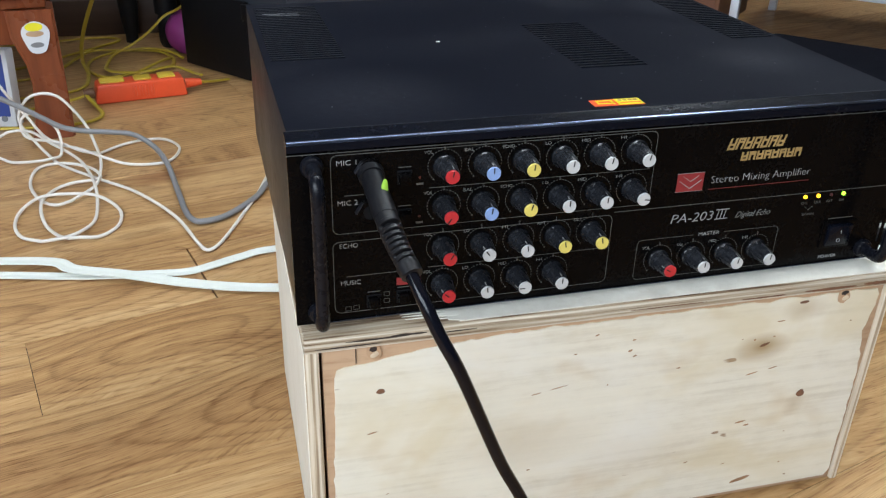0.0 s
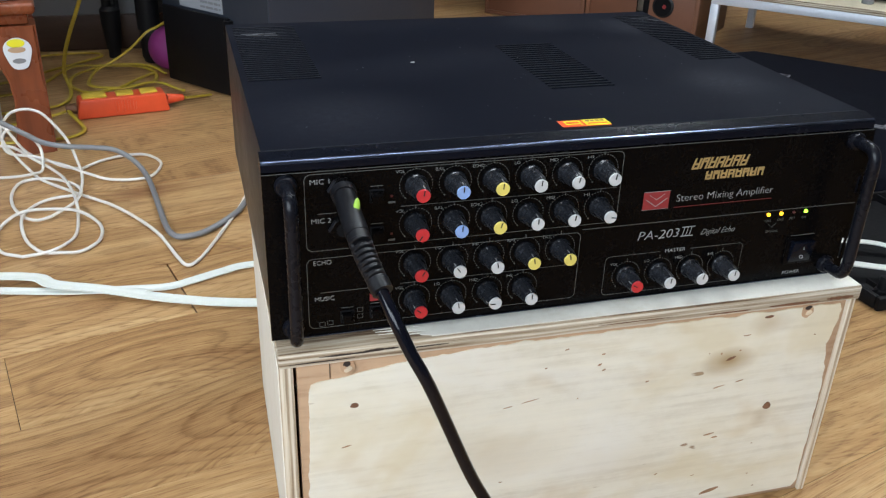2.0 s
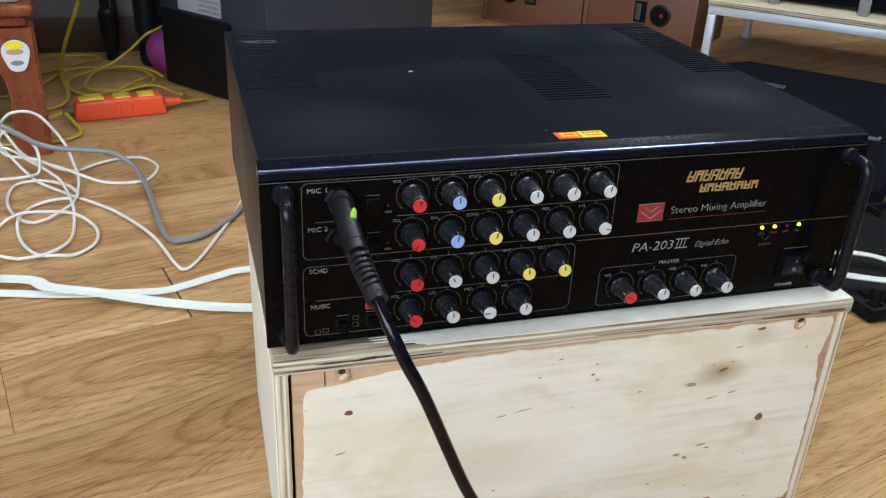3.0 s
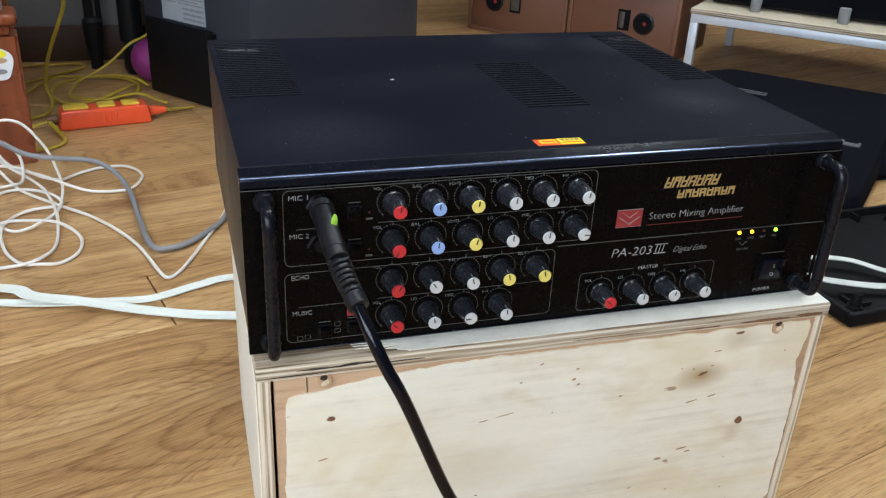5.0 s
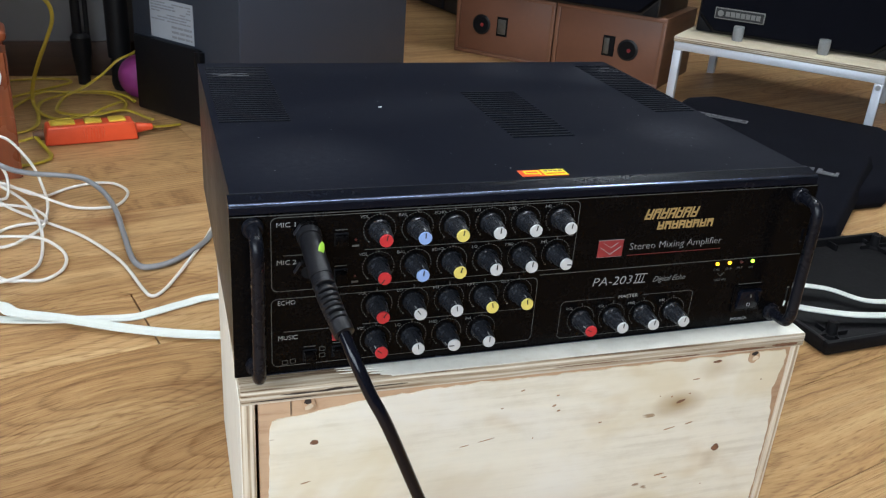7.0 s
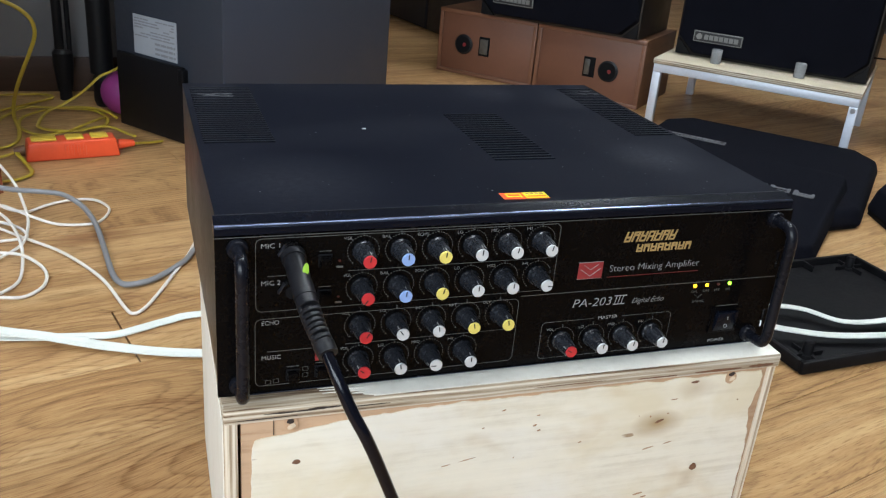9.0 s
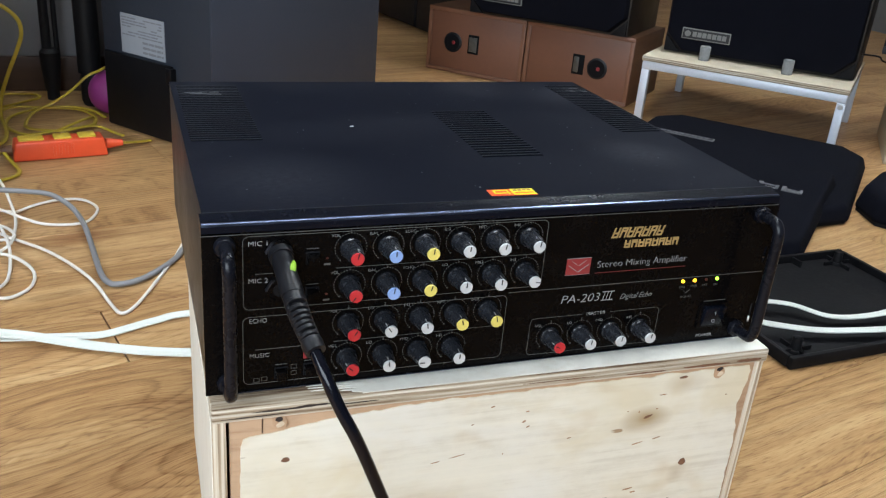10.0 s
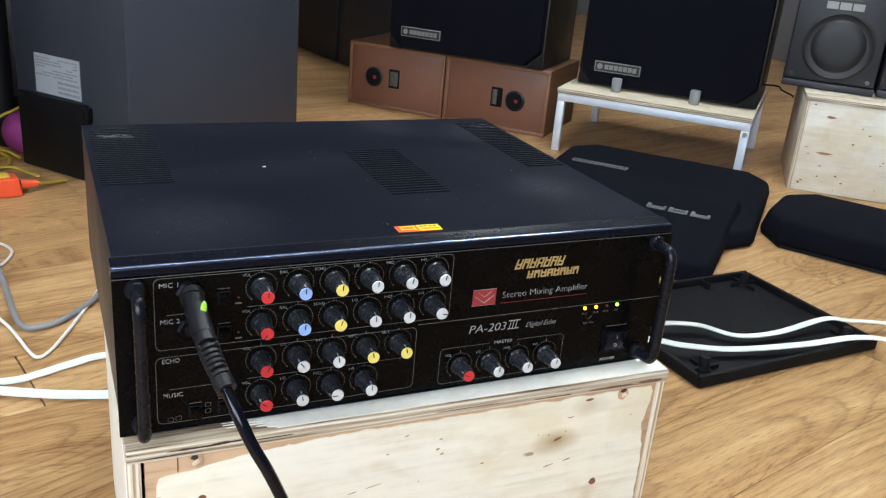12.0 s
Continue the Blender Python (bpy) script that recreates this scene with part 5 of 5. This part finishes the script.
band("webbing_strap", [(-0.60, 0.585, 0.007), (-0.42, 0.552, 0.007), (-0.298, 0.531, 0.008), (-0.234, 0.513, 0.009), (-0.210, 0.490, 0.009), (-0.154, 0.467, 0.008), (-0.079, 0.432, 0.006), (0.011, 0.403, 0.005),
                       (0.20, 0.37, 0.004), (0.42, 0.35, 0.004), (0.62, 0.335, 0.012), (0.700, 0.322, 0.026), (0.745, 0.294, 0.0255), (0.816, 0.274, 0.020), (0.925, 0.257, 0.021), (1.015, 0.247, 0.0255), (1.058, 0.230, 0.026), (1.10, 0.212, 0.018), (1.22, 0.17, 0.004), (1.4, 0.12, 0.003)], 0.0165,
     "long flat white webbing strap lying on the floor")
band("webbing_strap", [(-0.60, 0.555, 0.003), (-0.42, 0.533, 0.003), (-0.294, 0.505, 0.003), (-0.203, 0.482, 0.003), (-0.122, 0.470, 0.003), (-0.082, 0.467, 0.003), (-0.055, 0.476, 0.003), (-0.020, 0.491, 0.003), (0.020, 0.502, 0.003),
                       (0.15, 0.50, 0.003), (0.40, 0.43, 0.003), (0.62, 0.37, 0.010), (0.700, 0.355, 0.026), (0.755, 0.357, 0.027), (0.815, 0.346, 0.022), (0.855, 0.308, 0.019), (0.923, 0.299, 0.020), (1.022, 0.308, 0.0255), (1.056, 0.293, 0.026), (1.13, 0.286, 0.016), (1.24, 0.26, 0.004), (1.4, 0.23, 0.003)], 0.0140,
     "long flat white webbing strap lying on the floor")

WHITE_A = [(0.30, 0.86, 0.004), (0.15, 0.86, 0.004), (0.049, 0.763, 0.004), (0.012, 0.667, 0.004), (-0.030, 0.560, 0.004), (-0.048, 0.523, 0.004), (-0.060, 0.515, 0.004), (-0.070, 0.536, 0.004), (-0.099, 0.624, 0.004), (-0.150, 0.712, 0.004), (-0.204, 0.771, 0.004),
           (-0.258, 0.833, 0.004), (-0.284, 0.880, 0.006), (-0.303, 0.900, 0.022), (-0.314, 0.900, 0.041), (-0.317, 0.900, 0.060), (-0.309, 0.900, 0.078), (-0.295, 0.900, 0.091), (-0.274, 0.900, 0.094), (-0.255, 0.900, 0.086), (-0.238, 0.900, 0.064), (-0.225, 0.900, 0.040),
           (-0.216, 0.890, 0.016), (-0.205, 0.840, 0.009), (-0.201, 0.781, 0.009), (-0.205, 0.730, 0.010), (-0.232, 0.690, 0.008)]
WHITE_B = [(-0.232, 0.690, 0.008), (-0.250, 0.685, 0.006), (-0.270, 0.703, 0.005), (-0.289, 0.747, 0.004), (-0.296, 0.791, 0.004), (-0.291, 0.829, 0.004), (-0.271, 0.842, 0.004), (-0.241, 0.830, 0.006), (-0.210, 0.794, 0.009), (-0.201, 0.758, 0.010), (-0.238, 0.757, 0.006), (-0.260, 0.741, 0.004),
           (-0.269, 0.694, 0.009), (-0.265, 0.655, 0.006), (-0.253, 0.618, 0.004), (-0.233, 0.588, 0.004), (-0.211, 0.575, 0.008), (-0.187, 0.582, 0.004), (-0.167, 0.612, 0.004), (-0.170, 0.660, 0.004), (-0.199, 0.698, 0.009), (-0.233, 0.705, 0.012), (-0.270, 0.703, 0.012), (-0.293, 0.680, 0.005), (-0.295, 0.636, 0.004), (-0.282, 0.599, 0.004), (-0.256, 0.581, 0.004)]
WHITE_C = [(-0.256, 0.581, 0.004), (-0.228, 0.579, 0.008), (-0.209, 0.595, 0.008), (-0.198, 0.632, 0.004), (-0.199, 0.688, 0.005), (-0.206, 0.740, 0.012), (-0.228, 0.821, 0.010), (-0.253, 0.874, 0.008), (-0.279, 0.900, 0.015), (-0.305, 0.900, 0.036), (-0.333, 0.900, 0.038), (-0.351, 0.900, 0.030), (-0.378, 0.900, 0.018), (-0.392, 0.900, 0.008), (-0.379, 0.894, 0.004),
           (-0.353, 0.883, 0.004), (-0.330, 0.860, 0.004), (-0.296, 0.847, 0.008), (-0.275, 0.848, 0.010), (-0.263, 0.870, 0.008), (-0.266, 0.900, 0.033), (-0.284, 0.900, 0.058), (-0.304, 0.900, 0.064), (-0.316, 0.900, 0.051), (-0.311, 0.900, 0.027), (-0.271, 0.900, 0.017), (-0.233, 0.876, 0.008), (-0.207, 0.870, 0.005)]
WHITE_D = [(-0.207, 0.870, 0.005), (-0.179, 0.902, 0.004), (-0.144, 0.919, 0.004), (-0.112, 0.913, 0.004), (-0.091, 0.873, 0.004), (-0.103, 0.824, 0.004), (-0.128, 0.812, 0.004), (-0.166, 0.820, 0.004), (-0.200, 0.839, 0.010), (-0.237, 0.877, 0.012), (-0.270, 0.905, 0.012), (-0.289, 0.900, 0.030), (-0.305, 0.900, 0.059), (-0.320, 0.900, 0.083), (-0.335, 0.900, 0.111), (-0.351, 0.900, 0.147), (-0.40, 0.92, 0.20)]
cord = thing("white_cord", "thin white cord lying in loose coils on the floor", "cord")
for run in (WHITE_A, WHITE_B, WHITE_C, WHITE_D):
    part("cord_run", tube(run, 0.0022, 8), "cord_white", cord)
GREY = [(0.30, 0.78, 0.006), (0.15, 0.80, 0.006), (0.046, 0.724, 0.006), (0.011, 0.658, 0.006), (-0.031, 0.606, 0.006), (-0.062, 0.593, 0.006), (-0.076, 0.603, 0.006), (-0.085, 0.635, 0.006), (-0.094, 0.701, 0.006), (-0.107, 0.791, 0.008), (-0.122, 0.846, 0.012), (-0.140, 0.868, 0.022), (-0.160, 0.870, 0.033), (-0.189, 0.870, 0.038), (-0.222, 0.870, 0.042), (-0.254, 0.870, 0.050), (-0.279, 0.870, 0.066), (-0.304, 0.870, 0.083), (-0.332, 0.870, 0.100), (-0.361, 0.870, 0.113), (-0.45, 0.87, 0.15)]
solid("grey_cable", tube(GREY, 0.0040, 8, 12), "cord_grey", "grey round cable running over the floor", "cable")


def power_strip():
    ps = thing("power_strip", "orange extension socket block with yellow outlets on the floor", "power strip", pose(-0.231, 1.118, 0.001, 0, 0, 10.5))
    w, d, h = 0.160, 0.046, 0.034
    body = prism([(0, 0), (w, 0), (w, d), (0, d)], 0, h, 0.0, 0.006)
    bmesh.ops.bevel(body, geom=list(body.edges), offset=0.0035, segments=3, affect="EDGES", profile=0.5)
    part("body", body, "orange", ps, "glossy orange plastic body")
    for x in (0.012, 0.070, 0.112):
        wd = 0.042 if x < 0.02 else 0.030
        part("outlet", bm_box(x, x + wd, 0.010, 0.040, h - 0.001, h + 0.0035, 0.003), "socket_yellow", ps, "yellow outlet cover")
    for k in range(4):
        part("moulded_rib", bm_box(0.066 + 0.010 * k, 0.071 + 0.010 * k, -0.0006, 0.008, 0.008, 0.028, 0.0015), "orange", ps)
    part("cord_gland", lathe([(0.010, 0), (0.0085, 0.012), (0.0060, 0.030)], 18, pose(w - 0.001, d / 2, 0.016, 0, 90)), "orange", ps)
    part("cord_gland", lathe([(0.010, 0), (0.0085, 0.010), (0.0060, 0.018)], 18, pose(0.001, d / 2, 0.016, 0, -90)), "brown_side", ps)


power_strip()
yc = thing("yellow_cord", "yellow extension cord lying in loose loops behind the socket block", "cord")
YELLOW = [
    [(-0.50, 1.12, 0.005), (-0.36, 1.17, 0.005), (-0.283, 1.193, 0.005), (-0.257, 1.234, 0.005), (-0.259, 1.304, 0.006), (-0.272, 1.360, 0.014), (-0.271, 1.360, 0.039), (-0.263, 1.360, 0.070), (-0.249, 1.360, 0.106), (-0.233, 1.360, 0.142), (-0.220, 1.360, 0.177), (-0.223, 1.360, 0.206), (-0.244, 1.360, 0.228), (-0.274, 1.360, 0.244), (-0.32, 1.36, 0.275)],
    [(-0.60, 1.53, 0.005), (-0.40, 1.555, 0.005), (-0.307, 1.578, 0.005), (-0.234, 1.580, 0.005), (-0.216, 1.552, 0.005), (-0.242, 1.519, 0.005), (-0.295, 1.460, 0.006), (-0.40, 1.36, 0.005), (-0.55, 1.30, 0.005)],
    [(-0.50, 1.25, 0.005), (-0.36, 1.29, 0.005), (-0.315, 1.342, 0.006), (-0.289, 1.406, 0.009), (-0.260, 1.463, 0.008), (-0.190, 1.461, 0.006), (-0.135, 1.447, 0.006), (-0.104, 1.398, 0.006), (-0.101, 1.341, 0.006), (-0.120, 1.310, 0.008), (-0.169, 1.281, 0.010), (-0.217, 1.264, 0.008), (-0.252, 1.307, 0.006), (-0.264, 1.350, 0.006), (-0.254, 1.393, 0.010), (-0.206, 1.437, 0.012), (-0.147, 1.447, 0.012), (-0.105, 1.422, 0.010), (-0.082, 1.385, 0.006)],
    [(-0.048, 1.215, 0.018), (-0.060, 1.250, 0.012), (-0.091, 1.290, 0.014), (-0.119, 1.285, 0.016), (-0.152, 1.267, 0.014), (-0.191, 1.279, 0.012), (-0.219, 1.302, 0.010), (-0.227, 1.334, 0.010), (-0.215, 1.385, 0.018), (-0.178, 1.400, 0.034), (-0.142, 1.400, 0.059), (-0.110, 1.400, 0.088), (-0.085, 1.410, 0.098), (-0.06, 1.45, 0.104)],
    [(-0.046, 1.176, 0.016), (-0.020, 1.205, 0.008), (0.002, 1.222, 0.005)],
    [(-0.248, 1.136, 0.016), (-0.236, 1.110, 0.010), (-0.222, 1.080, 0.005), (-0.217, 1.058, 0.005), (-0.222, 1.036, 0.005), (-0.250, 1.015, 0.005), (-0.33, 1.01, 0.005), (-0.45, 1.02, 0.005)],
    [(-0.248, 1.140, 0.014), (-0.275, 1.133, 0.008), (-0.35, 1.10, 0.005), (-0.5, 1.06, 0.005)],
    [(-0.165, 1.262, 0.016), (-0.140, 1.290, 0.020), (-0.115, 1.335, 0.018), (-0.105, 1.365, 0.012)],
]
for run in YELLOW:
    part("cord_run", sweep(run, [(a * 1.25, b * 0.8) for a, b in circle(0.0031, 10)], 8), "cord_yellow", yc)


def stand_legs():
    st = thing("speaker_stand", "black tubular stand with thick lower sleeves near the wall", "speaker stand")
    part("sleeve", lathe([(0.0150, 0.020), (0.0165, 0.030), (0.0205, 0.075), (0.0215, 0.104), (0.0150, 0.112)], 24, pose(-0.187, 1.555, 0)), "tripod", st)
    part("foot_tube", lathe([(0.0130, 0.001), (0.0130, 0.022)], 20, pose(-0.187, 1.555, 0)), "tripod", st)
    part("pole", lathe([(0.0100, 0.08), (0.0100, 0.75)], 20, pose(-0.192, 1.555, 0)), "tripod", st)
    part("pole", lathe([(0.0055, 0.08), (0.0055, 0.75)], 16, pose(-0.172, 1.555, 0)), "tripod", st)
    st2 = thing("stand_column", "broad black stand column beside the charcoal speaker", "speaker stand")
    part("column", lathe([(0.024, 0.07), (0.026, 0.80)], 24, pose(-0.108, 1.515, 0)), "tripod", st2)
    part("base_sleeve", lathe([(0.026, 0.001), (0.030, 0.012), (0.030, 0.060), (0.025, 0.072)], 24, pose(-0.098, 1.510, 0)), "tripod", st2)


stand_legs()
bm = bmesh.new()
bmesh.ops.create_uvsphere(bm, u_segments=32, v_segments=20, radius=0.046)
for v in bm.verts:
    v.co *= 1 + 0.02 * noise.noise(v.co * 40)
    v.co.z = max(v.co.z, -0.0445)
solid("rubber_ball", bm, "magenta", "magenta rubber ball on the floor behind the speaker", "ball", m=pose(-0.066, 1.440, 0.0455))


def red_stand():
    fs = thing("wooden_stand", "red-brown varnished wooden stand with a curved leg", "wooden stand", pose(-0.281, 0.985, 0, 0, 0, 8))
    # the leg swells at the shoulder and narrows below it
    rows = [(0.001, 0.0315, 0.024), (0.010, 0.0300, 0.022), (0.040, 0.0265, 0.020), (0.090, 0.0245, 0.020), (0.120, 0.0260, 0.021), (0.145, 0.0300, 0.025), (0.165, 0.0330, 0.027), (0.205, 0.0340, 0.028)]
    bm = bmesh.new()
    rings = []
    for z, a, b in rows:
        off = 0.0265 - a
        rings.append([bm.verts.new((off + sx * a, sy * b, z)) for sx, sy in ((-1, -1), (1, -1), (1, 1), (-1, 1))])
    for p, q in zip(rings, rings[1:]):
        for k in range(4):
            bm.faces.new((p[k], p[(k + 1) % 4], q[(k + 1) % 4], q[k]))
    bm.faces.new(rings[-1]), bm.faces.new(rings[0][::-1])
    bmesh.ops.bevel(bm, geom=[e for e in bm.edges if abs(e.verts[0].co.z - e.verts[1].co.z) > 0.005], offset=0.004, segments=3, affect="EDGES")
    part("leg", bm, "redwood", fs, "curved varnished leg")
    part("apron", bm_box(-0.60, -0.035, -0.016, 0.018, 0.152, 0.206, 0.003), "redwood", fs)
    part("neck", bm_box(-0.60, 0.018, -0.024, 0.024, 0.206, 0.222, 0.004), "redwood", fs)
    part("moulding", bm_box(-0.60, 0.030, -0.036, 0.036, 0.222, 0.240, 0.007, 3), "redwood", fs)
    part("leg", bm_box(-0.60, -0.555, -0.02, 0.02, 0.001, 0.152, 0.004), "redwood", fs)
    # mostly unseen body; its height is added to shade the corner behind
    part("upper_body", bm_box(-0.60, 0.012, -0.018, 0.36, 0.2405, 0.78, 0.004), "grey_body", fs, "plain grey-brown body above the moulding, its height added to shade the corner")
    part("rail", bm_box(-0.60, 0.016, 0.325, 0.362, 0.160, 0.240, 0.003), "redwood", fs)
    for x in (-0.60, -0.018):
        part("leg", bm_box(x, x + 0.040, 0.325, 0.362, 0.001, 0.160, 0.004), "redwood", fs)
    st = part("sticker", moved(prism([(0.019 * math.cos(a) * (1 + 0.12 * math.sin(3 * a)), 0.026 * math.sin(a) * (1 + 0.06 * math.cos(2 * a))) for a in (2 * math.pi * k / 28 for k in range(28))], 0, 0.0005), pose(-0.004, -0.0285, 0.164, 90)), "carton_white", fs, "white die-cut sticker with plain colour patches")
    def patch(x, z, rx, rz, mat):
        part("sticker_patch", moved(prism([(rx * math.cos(a), rz * math.sin(a)) for a in (2 * math.pi * k / 20 for k in range(20))], 0, 0.0003), pose(-0.004 + x, -0.0291, 0.164 + z, 90)), mat, st)
    patch(-0.001, 0.016, 0.0125, 0.0065, "sticker_yellow")
    patch(-0.001, 0.006, 0.0125, 0.0045, "ply_core")
    patch(0.000, -0.011, 0.0095, 0.0040, "cord_grey")


red_stand()


def blue_carton():
    c = thing("picture_box", "white edged box with a dark blue face behind the wooden stand", "box", pose(-0.359, 1.030, 0.001, 0, 0, -12) @ pose(0, 0, 0, -6))
    part("box_body", bm_box(-0.20, 0.012, 0.0, 0.03, 0, 0.126, 0.003), "carton_white", c)
    part("box_face", bm_box(-0.195, 0.004, -0.0012, 0.001, 0.018, 0.118), "carton_blue", c, "dark blue printed face")
    part("box_mark", lathe([(0.005, 0), (0.005, 0.0008)], 16, pose(-0.006, -0.0005, 0.014, 90)), "label_ink", c)


blue_carton()


# ---- the floor and its planks ----
def floor_planks():
    fl = solid("floor", bm_box(-2.32, 3.32, -1.62, 4.32, -0.06, -0.006), "gap", "warm oak laminate floor", "floor", "structure")
    ang, w, ln = 14.0, 0.131, 0.98
    origin = pose(-0.2300, 0.2917, 0, 0, 0, ang)
    def plank_mesh(length):
        return mesh_of("floorboard", bm_box(0, length - 0.0006, -w / 2 + 0.0003, w / 2 - 0.0003, -0.012, 0.0, 0.0003, 1), "floor")
    full, gapped = plank_mesh(ln), plank_mesh(ln - 0.0014)
    rnd = random.Random(11)
    x0, x1, y0, y1 = -2.25, 3.25, -1.55, 4.25
    far = []
    for r in range(-28, 40):
        off = {0: 0.0, 1: 0.200, 2: 0.62}.get(r, rnd.uniform(0, ln))
        for k in range(-4, 5):
            at = origin @ pose(off + k * ln, r * w, 0)
            ends = [at @ Vector((a, b, 0)) for a in (0, ln) for b in (-w / 2, w / 2)]
            inside = [x0 < e.x < x1 and y0 < e.y < y1 for e in ends]
            if all(inside):
                c = at @ Vector((ln / 2, 0, 0))
                if c.y < 3.4 and -1.9 < c.x < 2.9:
                    part("floorboard", gapped if r == 1 else full, "floor", fl, "", at)
                else:
                    far.append(moved(bm_box(0, ln - 0.0006, -w / 2 + 0.0003, w / 2 - 0.0003, -0.012, 0.0), at))
            elif max(e.x for e in ends) > x0 and min(e.x for e in ends) < x1 and max(e.y for e in ends) > y0 and min(e.y for e in ends) < y1:
                # boards that run under a wall are cut there
                bm = moved(bm_box(0, ln - 0.0006, -w / 2 + 0.0003, w / 2 - 0.0003, -0.012, 0.0), at)
                for co, no in (((x0, 0, 0), (-1, 0, 0)), ((x1, 0, 0), (1, 0, 0)), ((0, y0, 0), (0, -1, 0)), ((0, y1, 0), (0, 1, 0))):
                    bmesh.ops.bisect_plane(bm, geom=bm.verts[:] + bm.edges[:] + bm.faces[:], plane_co=co, plane_no=no, clear_outer=True)
                if bm.verts:
                    far.append(bm)
    tagged(part("floorboards", join(*far), "floor", fl), kind="stuff")


floor_planks()
